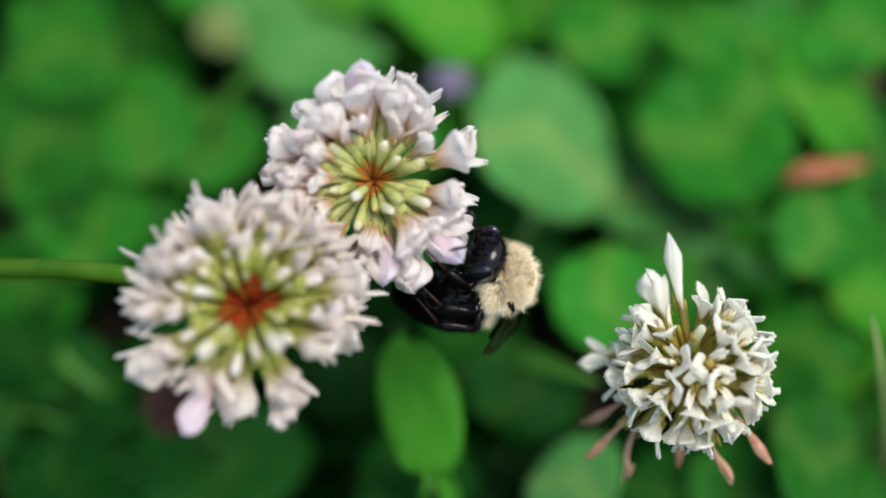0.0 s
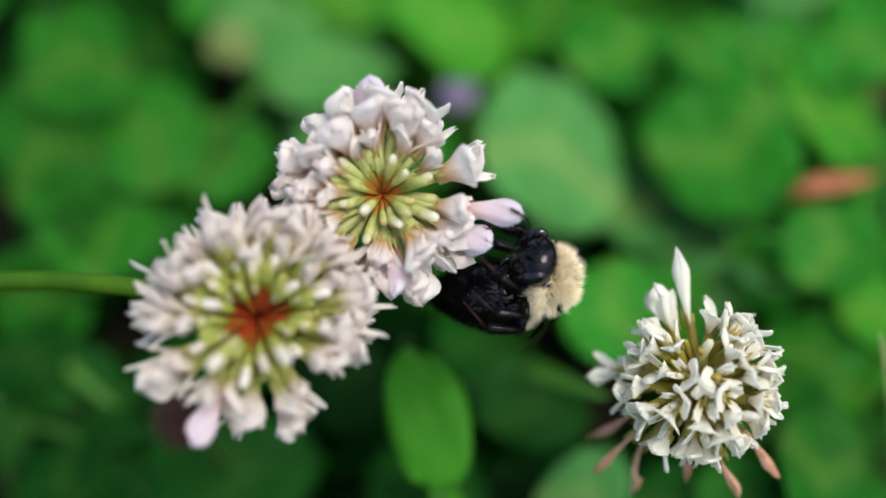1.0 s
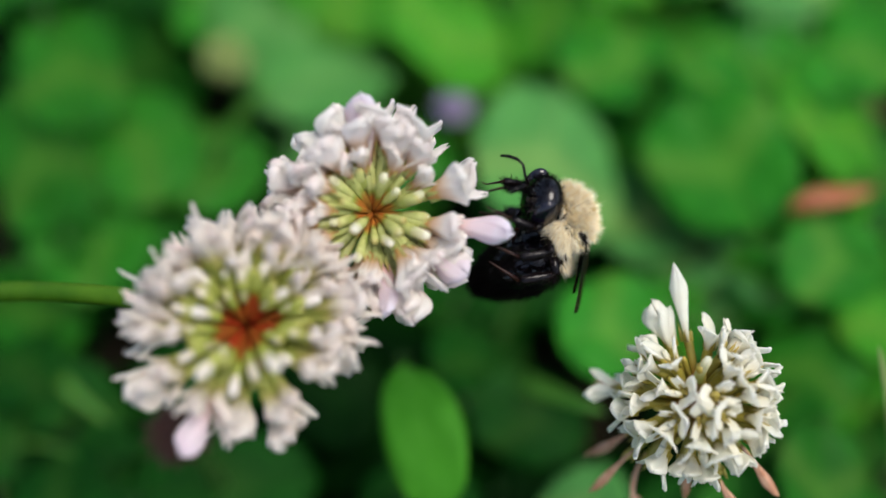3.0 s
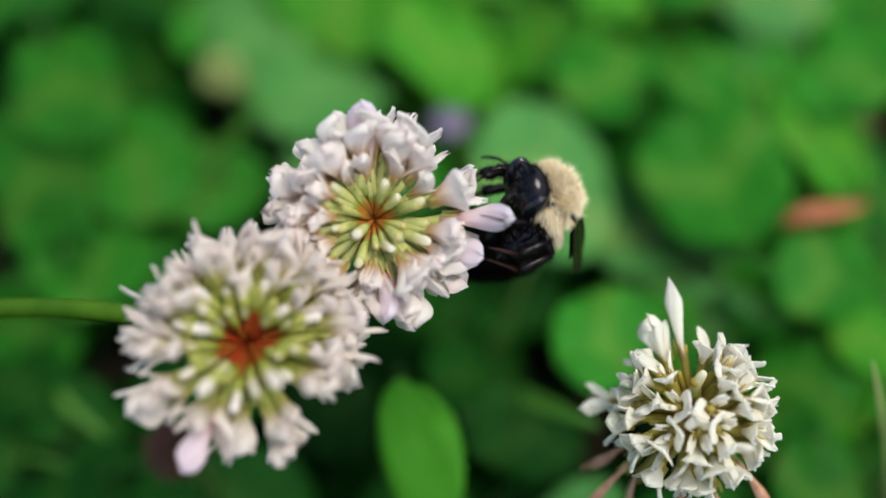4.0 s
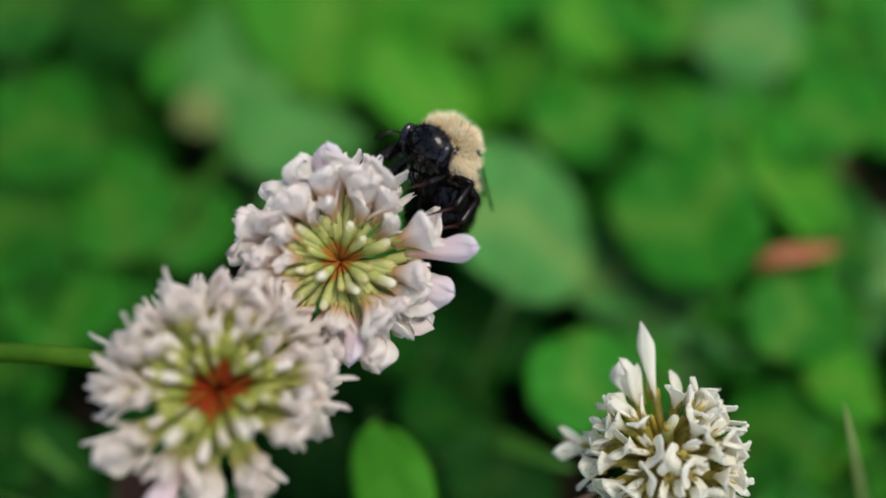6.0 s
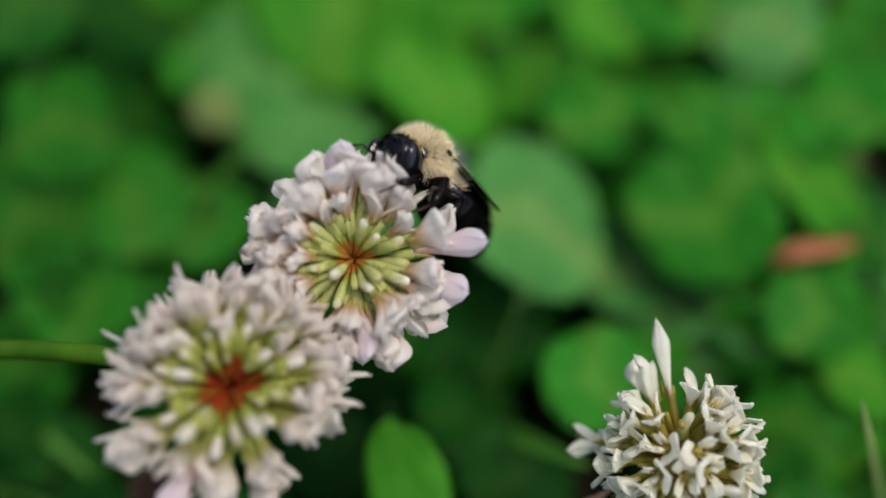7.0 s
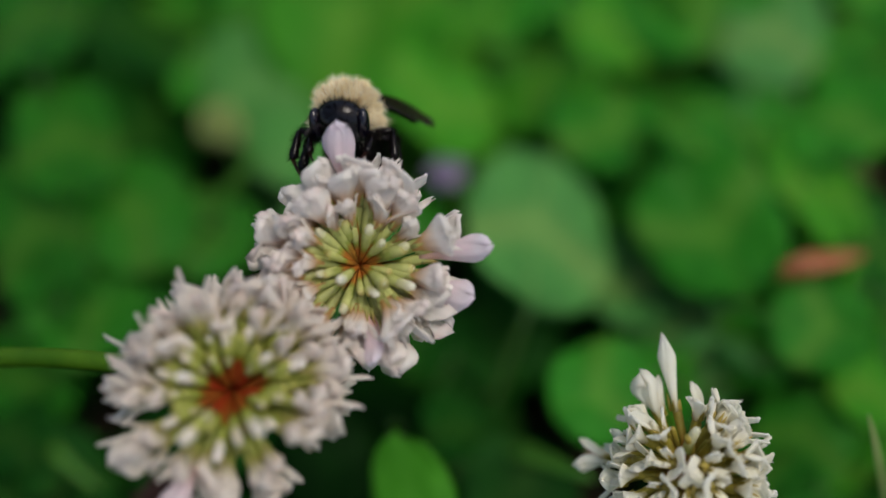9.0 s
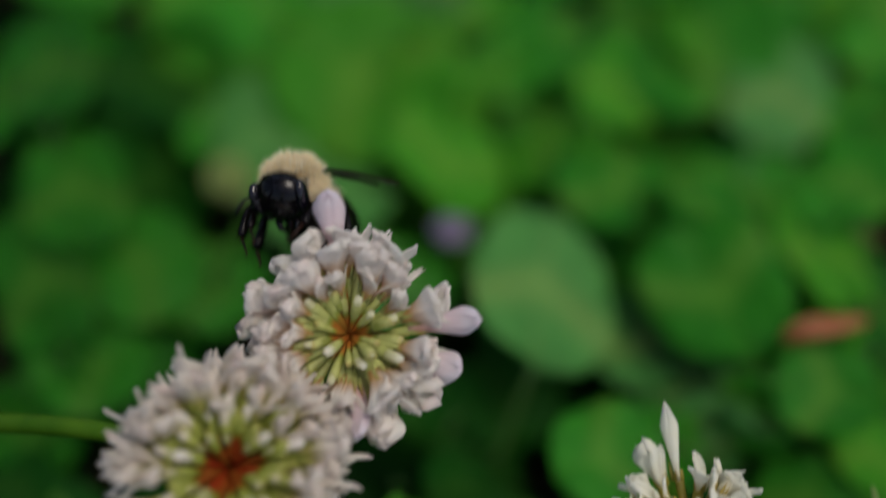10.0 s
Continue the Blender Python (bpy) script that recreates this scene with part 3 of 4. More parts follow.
def banner(seed, length, width, curl, fold, point=0.0, frill=1.0):
    """The standard petal: folded round the others at its base, creased, lobed and curled at the tip."""
    r = random.Random(seed)
    ph, skew = r.uniform(0, 6), r.uniform(-0.16, 0.16) * min(frill, 1.3)
    lobe, notch = r.uniform(0.06, 0.12) * frill, r.uniform(0.0, 0.14) * frill
    curl = curl * r.uniform(0.3, 1.7) + r.uniform(-0.06, 0.08) * frill
    crease, twist = r.uniform(-0.25, 0.30) * min(frill, 1.0), r.uniform(-0.3, 0.3) * frill
    length, width = length * r.uniform(0.88, 1.1), width * r.uniform(0.85, 1.12)

    def fn(u, v):
        w = width * 0.5 * (0.30 + 0.70 * math.sin(math.pi * min(v, 0.98) * 0.62) ** 1.3)
        if v > 0.70:
            q = (v - 0.70) / 0.3005
            w *= math.sqrt(max(0.0, 1 - q ** 3.6)) * (1 - point) + point * max(0.02, 1 - q)
        wrap = (1 - v) ** 1.4 * 1.7 + fold
        a = u * wrap
        rad = w / max(wrap, 0.2)
        x = math.sin(a) * rad
        y = (math.cos(a) - 1) * rad + 0.0005 + crease * u * u * w * v
        z = 0.0043 + length * (v + lobe * (math.cos(ph + 8.5 * u) + 0.6 * math.sin(2 * ph + 15 * u)) * v ** 5 - notch * math.exp(-(3.2 * u) ** 2) * v ** 5)
        y += curl * length * v * v + frill * (0.00020 * math.sin(ph + 7 * u + 5 * v) + 0.00009 * math.sin(3 * ph + 15 * u + 9 * v)) * v
        x += skew * length * v * v
        t = twist * v * v
        return (x * math.cos(t) - y * math.sin(t), x * math.sin(t) + y * math.cos(t), z - abs(curl) * length * 0.4 * v ** 3)

    return sheet(fn, 20, 14, 0.00012)


def wing_petal(seed, length, width, side, spread):
    r = random.Random(seed)
    ph, lift = r.uniform(0, 6), r.uniform(-0.1, 0.5)
    spread, length = spread * r.uniform(0.5, 1.6), length * r.uniform(0.85, 1.2)

    def fn(u, v):
        w = width * 0.5 * (0.25 + 0.75 * math.sin(math.pi * min(v, 0.97) * 0.75)) * (1.0 if v < 0.8 else math.sqrt(max(0.02, 1 - ((v - 0.8) / 0.203) ** 2)))
        x = side * (0.00022 + spread * length * v * v + 0.10 * abs(u) * w)
        y = u * w - 0.0003 - lift * length * v
        return (x + 0.00015 * math.sin(ph + 4 * v + 3 * u), y, 0.0043 + length * (v + 0.06 * math.sin(ph + 4 * u) * v * v))

    return sheet(fn, 6, 8, 0.00010)


def closed_petal(seed):
    """A petal still rolled into a blunt tube over its calyx."""
    r = random.Random(seed)
    a, b = r.uniform(-0.0003, 0.0003), r.uniform(-0.0003, 0.0003)
    top = r.uniform(0.0050, 0.0062)
    zs = [0.0029, 0.0031, 0.0036, 0.0042, top - 0.0005, top - 0.00015, top]
    rs = [0.00036, 0.00041, 0.00043, 0.00043, 0.00039, 0.00030, 0.00010]
    return tube([(a * ((z - 0.0029) / 0.002) ** 2, b * ((z - 0.0029) / 0.002) ** 2, z) for z in zs], rs, 12)


def mesh_of(name, chunk, mat):
    me = bpy.data.meshes.new(name)
    me.from_pydata([tuple(v) for v in chunk[0]], [], chunk[1])
    me.materials.append(mat)
    me.polygons.foreach_set("use_smooth", [True] * len(me.polygons))
    return me


def floret_kit(calyx, petal, kinds, seed, stalk=0.0018, girth=0.00047):
    """Alike florets of one flower head: a list of (body mesh, [(petal name, mesh)])."""
    kit = {}
    for kind, shapes in kinds.items():
        kit[kind] = []
        for i in range(8):
            s = seed + i * 17 + sum(map(ord, kind))
            pet = [(n, mesh_of(n, fn(s + j), m or petal)) for j, (n, fn, m) in enumerate(shapes)]
            kit[kind].append((mesh_of("floret", floret_body(s, girth * (0.8 if kind == "plain" else 1.0), kind not in ("bud", "plain"), stalk), calyx), pet))
    return kit


WIDE = [("banner_petal", lambda s: banner(s, 0.0041, 0.0032, 0.2, 0.5, 0.0, 0.85), None),
        ("wing_petal", lambda s: wing_petal(s, 0.0033, 0.0019, 1, 0.26), None),
        ("wing_petal", lambda s: wing_petal(s, 0.0033, 0.0019, -1, 0.26), None)]
SLIM = [("banner_petal", lambda s: banner(s, 0.0038, 0.0026, 0.26, 0.5, 0.3, 1.3), None),
        ("wing_petal", lambda s: wing_petal(s, 0.0030, 0.0015, 1, 0.34), None),
        ("wing_petal", lambda s: wing_petal(s, 0.0030, 0.0015, -1, 0.34), None),
        ("keel_petal", lambda s: wing_petal(s, 0.0028, 0.0012, 1, 0.05), None)]
BUDS = [("closed_petal", lambda s: closed_petal(s), ROD)]
BUDS_WHITE = [("closed_petal", lambda s: closed_petal(s), ROD_WHITE)]
STAR = [("banner_petal", lambda s: banner(s, 0.0023, 0.0021, 0.36, 0.4, 0.6, 0.45), None),
        ("wing_petal", lambda s: wing_petal(s, 0.0019, 0.0014, 1, 0.42), None),
        ("wing_petal", lambda s: wing_petal(s, 0.0019, 0.0014, -1, 0.42), None),
        ("keel_petal", lambda s: wing_petal(s, 0.0014, 0.0009, 1, 0.05), None)]
HOOD = [("banner_petal", lambda s: banner(s, 0.0027, 0.0032, 0.30, 0.35, 0.55, 0.4), None),
        ("wing_petal", lambda s: wing_petal(s, 0.0019, 0.0012, 1, 0.35), None),
        ("wing_petal", lambda s: wing_petal(s, 0.0019, 0.0012, -1, 0.35), None),
        ("keel_petal", lambda s: wing_petal(s, 0.0014, 0.0009, 1, 0.05), None)]
TUFT = [("banner_petal", lambda s: banner(s, 0.0030, 0.0021, 0.25, 0.5, 0.6, 1.4), None),
        ("wing_petal", lambda s: wing_petal(s, 0.0027, 0.0011, 1, 0.5), None),
        ("wing_petal", lambda s: wing_petal(s, 0.0026, 0.0011, -1, 0.5), None),
        ("wing_petal", lambda s: wing_petal(s, 0.0034, 0.0007, -1, 0.15), None)]
FLAP = [("banner_petal", lambda s: banner(s, 0.0033, 0.0034, 0.24, 0.4, 0.1, 1.1), None),
        ("wing_petal", lambda s: wing_petal(s, 0.0026, 0.0016, 1, 0.25), None),
        ("wing_petal", lambda s: wing_petal(s, 0.0026, 0.0016, -1, 0.25), None)]
SPIKE = [("banner_petal", lambda s: banner(s, 0.0060, 0.0026, 0.02, 1.2, 0.9, 0.3), None)]
DRY = [("withered_petal", lambda s: banner(s, 0.0060, 0.0013, -0.22, 1.6, 0.4), PETAL_DRY)]
ROSE = [("banner_petal", lambda s: banner(s, 0.0052, 0.0032, 0.10, 0.9, 0.3, 0.4), PETAL_ROSE),
        ("wing_petal", lambda s: wing_petal(s, 0.0038, 0.0016, 1, 0.12), PETAL_ROSE)]


def way_matrix(azimuth, polar, spin=0.0):
    """Turns z to the way azimuth/polar of the head, with y towards the head's top."""
    a, p = radians(azimuth), radians(polar)
    d = Vector((math.sin(p) * math.cos(a), math.sin(p) * math.sin(a), math.cos(p)))
    up = Vector((0, 0, 1)) - d * d.z
    if up.length < 1e-3:
        up = Vector((0, 1, 0))
    up.normalize()
    x = up.cross(d)
    return Matrix((x, up, d)).transposed().to_4x4() @ pose(0, 0, 0, 0, 0, spin)


class Head:
    """A clover flower head on its stem; the thing's origin is the foot of the stem."""

    def __init__(self, label, centre, axis_to, foot, bend, kit, stem_mat, seed, core, lift=0.0, grow=1.0, stretch=1.0):
        self.lift, self.grow, self.stretch = lift, grow, stretch
        self.rng = random.Random(seed)
        self.kit = kit
        self.thing = new("clover_flower")
        self.thing.location = foot
        tagged(self.thing, label, "flower", "clover flowers")
        centre, foot = Vector(centre), Vector(foot)
        z = (Vector(axis_to) - centre).normalized()
        x = Vector((1, 0, 0)) - z * z.x
        x.normalize()
        y = z.cross(x)
        self.stand = Matrix.Translation(centre - foot) @ Matrix((x, y, z)).transposed().to_4x4()
        self.axis = self.stand.to_3x3() @ Vector((0, 0, 1))
        low = self.stand @ Vector((0, 0, -0.0035))
        pts = bezier((0, 0, 0), (Vector(bend[0]) - foot), (Vector(bend[1]) - foot), low, 22)
        v, f = tube(pts, [0.00100 - 0.00001 * i for i in range(23)], 10)
        mesh_object("stem", v, f, stem_mat, self.thing)
        v, f = moved(ball(0.0007, 0.0007, 0.0028, 12, 8), self.stand @ Matrix.Translation((0, 0, -0.0024)))
        mesh_object("receptacle", v, f, core, self.thing)

    def floret(self, kind, azimuth, polar, size=1.0, out=0.0, spin=None, drop=0.0):
        body, pet = self.rng.choice(self.kit[kind])
        spin = self.rng.uniform(-48, 48) if spin is None else spin
        way = way_matrix(azimuth, polar - self.lift * polar / 90, spin)
        size *= self.grow
        m = self.stand @ Matrix.Translation((0, 0, drop)) @ way @ Matrix.Translation((0, 0, out)) @ Matrix.Diagonal((size, size, size * self.stretch, 1))
        fl = share("floret", body, self.thing, m)
        for name, me in pet:
            share(name, me, fl, Matrix.Identity(4))
        return fl

    def ring(self, kind, count, polar, size=1.0, start=0.0, jitter=7.0, drop=0.0, skip=()):
        for i in range(count):
            az = start + 360.0 * i / count + self.rng.uniform(-jitter, jitter)
            if any(abs((az - s + 180) % 360 - 180) < w for s, w in skip):
                continue
            k = kind if isinstance(kind, str) else self.rng.choice(kind)
            self.floret(k, az, polar + self.rng.uniform(-10, 10), size * self.rng.uniform(0.80, 1.10), drop=drop)

    def slide(self, azimuth, polar, size, out):
        """The pose of a floret in the thing's space, for its moves."""
        return self.stand @ way_matrix(azimuth, polar - self.lift * polar / 90) @ Matrix.Translation((0, 0, out))


KIT_MID = floret_kit(CALYX_MID, PETAL_PINK, {"wide": WIDE, "bud": BUDS, "plain": [], "slim": SLIM, "rose": ROSE}, 100, 0.0024, 0.00043)
KIT_LEFT = floret_kit(CALYX_LEFT, PETAL_BLUSH, {"flap": FLAP, "bud": BUDS_WHITE, "plain": [], "tuft": TUFT, "rose": ROSE}, 300, 0.0024, 0.00045)
KIT_RIGHT = floret_kit(CALYX_RIGHT, PETAL_CREAM, {"star": STAR, "hood": HOOD, "bud": BUDS, "slim": SLIM, "spike": SPIKE, "dry": DRY, "plain": []}, 500, 0.0018, 0.00036)
EYE_POINT = (0.0, -0.0425, 0.1356)

# flower that the bee visits
mid = Head("pinkish white clover flower head with an orange centre", (-0.00562, 0.00507, 0.06400), EYE_POINT, (-0.00962, 0.03507, 0.00000), ((-0.00962, 0.03507, 0.02500), (-0.00666, 0.01391, 0.05071)), KIT_MID, STEM, 21, CALYX_MID, 17.0, 1.025)
for az, pol, size, spin in ((124, 70, 0.98, 0), (113, 92, 1.10, 30), (130, 98, 1.02, -40), (102, 82, 1.06, 25), (90, 94, 1.12, -20), (77, 84, 1.10, 18), (64, 92, 1.12, -25), (70, 76, 0.98, 30),
                            (19, 84, 1.12, 10), (-11, 78, 1.0, 35), (-27, 86, 0.98, -30), (-56, 66, 1.0, 0), (-68, 96, 1.12, 20)):
    mid.floret("wide", az, pol, size, spin=spin)
for az, pol, size in ((142, 82, 0.98), (155, 90, 1.02), (168, 78, 0.96), (180, 88, 1.0), (192, 84, 1.0), (206, 90, 0.98), (220, 84, 1.0), (236, 88, 0.95), (-44, 74, 0.95), (150, 70, 0.9), (-96, 88, 0.95)):
    mid.floret("slim", az, pol, size)
mid.floret("wide", 50, 84, 0.95, spin=10)
mid.floret("rose", -80, 80, 0.88)
mid.ring(("wide", "wide", "slim"), 24, 100, 1.0, 3, 5, skip=((40, 12), (126, 6), (-3, 9), (-105, 12)))
mid.ring(("slim", "wide"), 12, 116, 0.95, 40, 10, skip=((0, 48),))
# rolled petals and bare calyces round the open centre
for az, pol, size in ((74, 48, 0.90), (221, 31, 0.92), (-36, 36, 1.02), (19, 60, 1.0), (160, 74, 1.0), (-24, 68, 0.98), (252, 62, 0.90), (-68, 46, 0.8), (140, 66, 0.95), (-5, 74, 0.98), (196, 52, 0.84), (108, 66, 0.90), (42, 50, 0.80)):
    mid.floret("bud", az, pol, size)
for az, pol, size in ((176, 66, 0.82), (122, 68, 0.82), (64, 72, 0.86), (206, 72, 0.86), (-50, 70, 0.86), (-88, 72, 0.86)):
    mid.floret("slim", az, pol, size)
for az, pol, size in ((-85, 40, 0.8), (-12, 44, 0.84), (158, 46, 0.84)):
    mid.floret("plain", az, pol, size)
for k in range(13):
    mid.floret(("plain", "slim")[k % 2], 10 + k * 27.7 + mid.rng.uniform(-8, 8), 74 + 9 * (k % 3), 0.82)
pulled = mid.floret("rose", -33, 88, 1.06, 0.0006)
tugged = mid.floret("rose", -42, 92, 1.0, 0.0)
raised = mid.floret("rose", 95, 88, 1.1, 0.0)

# larger open flower beside it
left = Head("large pinkish white clover flower head with a red centre", (-0.01493, -0.00539, 0.06298), EYE_POINT, (-0.07536, 0.01368, 0.00000), ((-0.06648, 0.00634, 0.05330), (-0.02708, 0.00183, 0.05959)), KIT_LEFT, STEM, 33, CALYX_LEFT, 12.0, 1.02, 1.2)
for k in range(13):
    left.floret("tuft", min(-8 + k * 17, 182) + left.rng.uniform(-5, 5), left.rng.uniform(96, 112), left.rng.uniform(0.92, 1.04))
for k in range(17):
    left.floret(("tuft", "tuft", "flap", "tuft", "tuft")[k % 5], min(-10 + k * 12.6, 181) + left.rng.uniform(-5, 5), left.rng.uniform(74, 92), left.rng.uniform(0.92, 1.04))
for k in range(6):
    left.floret("tuft", -4 + k * 36 + left.rng.uniform(-6, 6), left.rng.uniform(60, 72), left.rng.uniform(0.82, 0.92))
# clusters with gaps between them on the lower side
for az, pol, size, kind in ((207, 88, 1.0, "tuft"), (216, 82, 0.95, "tuft"), (211, 96, 1.02, "flap"), (-116, 86, 0.96, "rose"), (-124, 78, 0.94, "tuft"), (-112, 76, 0.88, "tuft"), (-97, 92, 0.98, "tuft"), (-93, 84, 0.9, "flap"),
                            (-72, 80, 0.96, "tuft"), (-66, 90, 1.06, "flap"), (-60, 78, 0.92, "tuft"), (-70, 96, 1.0, "tuft"), (-34, 66, 0.9, "tuft"), (-28, 74, 0.9, "flap"), (-18, 86, 0.98, "flap"), (-14, 72, 0.9, "tuft")):
    left.floret(kind, az, pol, size, spin=0 if kind == "rose" else None)
# rolled petals that still point outward, and bare calyces between
for az, pol, size in ((228, 36, 1.14), (-56, 32, 1.18), (-8, 46, 1.0), (88, 58, 0.95), (76, 60, 0.92), (111, 62, 0.92), (25, 62, 0.95), (-10, 62, 0.95), (143, 50, 0.9), (186, 56, 0.95), (96, 46, 0.85), (58, 54, 0.85), (206, 58, 0.9), (-84, 42, 0.9), (-20, 34, 0.9), (160, 44, 0.9), (120, 40, 0.85), (48, 42, 0.85), (-100, 60, 0.9), (-40, 52, 0.9), (168, 66, 0.9), (130, 68, 0.9)):
    left.floret("bud", az, pol, size)
for k in range(18):
    left.floret("plain", k * 20.0 + left.rng.uniform(-5, 5), 46 + 26 * (k % 3) / 2 + left.rng.uniform(-5, 5), left.rng.uniform(0.82, 0.95))

for k in range(16):
    left.floret("plain", 6 + k * 22.5, 76 + 9 * (k % 3), 0.84)
# one bare style that curves out past the petals
_v, _f = tube(bezier((-0.0042, -0.0007, 0.0012), (-0.0060, -0.0010, 0.0020), (-0.0068, -0.0012, 0.0020), (-0.0078, -0.0023, 0.0018), 8), [0.00017 - 0.000008 * i for i in range(9)], 7)
_v, _f = moved((_v, _f), left.stand)
mesh_object("style", _v, _f, PETAL_CREAM, left.thing)

# rounder cream flower further along
right = Head("round cream white clover flower head above withered florets", (0.02048, -0.00692, 0.05397), EYE_POINT, (0.02448, 0.02308, 0.00000), ((0.02448, 0.02308, 0.02500), (0.02407, -0.00069, 0.03967)), KIT_RIGHT, STEM, 47, CALYX_RIGHT)
def right_floret(x, y, kind="star"):
    """An open floret whose mouth shows x, y thousandths of a metre from the head's middle, seen from above it."""
    far = math.hypot(x, y) / 6.7
    pol = math.degrees(math.asin(min(far, 0.98)))
    right.floret(kind, math.degrees(math.atan2(y, x)), pol, right.rng.uniform(1.02, 1.14) * (0.9 if far < 0.62 else 1.0), spin=right.rng.uniform(-30, 30))


for x, y in ((-4.2, 5.2), (-2.2, 4.0), (1.6, 6.1), (3.0, 4.8), (3.2, 3.1), (4.8, 5.6), (5.9, 4.4), (5.3, 3.4), (4.6, 2.0), (4.9, 0.7), (6.9, 1.7), (6.4, 0.2), (6.8, -1.2), (5.6, -1.6), (6.6, -3.7),
             (5.4, -3.8), (3.6, -5.3), (3.0, -3.2), (-1.7, -6.6), (-3.4, -5.4), (-4.8, -2.6), (-5.8, -0.1), (-5.2, 2.6), (-3.8, 1.4), (0.7, -6.8), (4.2, 6.2), (-4.4, 3.4), (-6.6, -0.8), (-6.4, 1.5), (-6.1, -2.9), (-0.6, -6.6)):
    right_floret(x, y)
for x, y in ((-2.3, -1.7), (0.2, -4.3), (2.2, -5.1), (-3.2, -3.4), (-1.5, 1.1), (3.0, -1.4)):
    right_floret(x, y, "hood")
right_floret(0.4, 3.8, "bud")
for x, y in ((2.0, 0.7), (0.6, -1.9)):
    right_floret(x, y)
for k in range(16):
    right.floret("plain", k * 137.5, 40 + 4 * k, 0.82)
right.floret("spike", 97, 86, 1.0, 0.0006)
right.floret("slim", 112, 84, 1.1)
right.floret("slim", 172, 100, 0.85, 0.0026)
for az, pol, out in ((164, 110, 0.0), (208, 112, 0.0014), (219, 104, 0.0024), (229, 112, 0.0022), (-74, 112, 0.0018), (-50, 112, 0.0010), (-100, 120, 0.0)):
    right.floret("dry", az, pol, 1.0, out)


# ---------------------------------------------------------------- small things low in the lawn
def dead_leaf(x, y, z, heading, size=1.0, mat=DEAD_LEAF, label="small curled orange brown dead leaf lying on the clover"):
    def fn(u, v):
        w = 0.0014 * math.sin(math.pi * (0.05 + 0.93 * v)) ** 0.8
        return (0.0105 * (v - 0.5), u * w, 0.0012 * math.sin(5 * v + u) + 0.35 * abs(u) * w)

    v, f = sheet(fn, 6, 12, 0.0003)
    ob = mesh_object("dead_leaf", v, f, mat)
    ob.matrix_world = pose(x, y, z, 12, -6, heading) @ Matrix.Diagonal((size, size, size, 1))
    tagged(ob, label, "dead leaf")


def small_head(name, x, y, z, size, mat, label, category, seed, spread=1.0):
    """A small or spent flower head of many tight florets, on a stalk."""
    r = random.Random(seed)
    thing = new(name)
    thing.location = (x, y, 0)
    tagged(thing, label, category)
    body = mesh_of("floret", merged(tube([(0, 0, 0), (0, 0, size * 0.35), (0, 0, size * 0.75), (0, 0, size)], [size * 0.08, size * 0.13, size * 0.16, size * 0.03], 7)), mat)
    for i in range(46):
        m = Matrix.Translation((0, 0, z)) @ way_matrix(i * 137.5, 8 + 118 * spread * (i / 46) ** 0.8 + r.uniform(-6, 6))
        share("floret", body, thing, m @ Matrix.Diagonal((1, 1, r.uniform(0.8, 1.15), 1)))
    v, f = tube(bezier((0, 0, -0.001), (0.002, 0, z * 0.4), (0.001, 0.001, z * 0.7), (0, 0, z), 8), [0.0007] * 9, 8)
    mesh_object("stem", v, f, STALK, thing)


dead_leaf(0.0444, 0.0272, 0.0330, 12)
dead_leaf(0.0450, 0.0470, 0.024, 70, 0.8, LEAF_TAN, "small tan scrap of dried leaf among the clover")
dead_leaf(0.0552, 0.0480, 0.024, -30, 0.7, LEAF_TAN, "small tan scrap of dried leaf among the clover")
small_head("flower_bud", -0.0299, 0.0546, 0.0260, 0.0036, BUD, "yellow green clover flower bud on a short stem", "flower bud", 1)
small_head("lilac_flower", 0.0008, 0.0480, 0.0240, 0.0028, LILAC, "small lilac flower low among the clover leaves", "flower", 2)
small_head("dried_clover_flower", -0.0265, -0.0028, 0.0360, 0.0033, DRY_HEAD, "spent brown clover flower head below the others", "flower", 3)


# ---------------------------------------------------------------- bumblebee
MM = 0.001


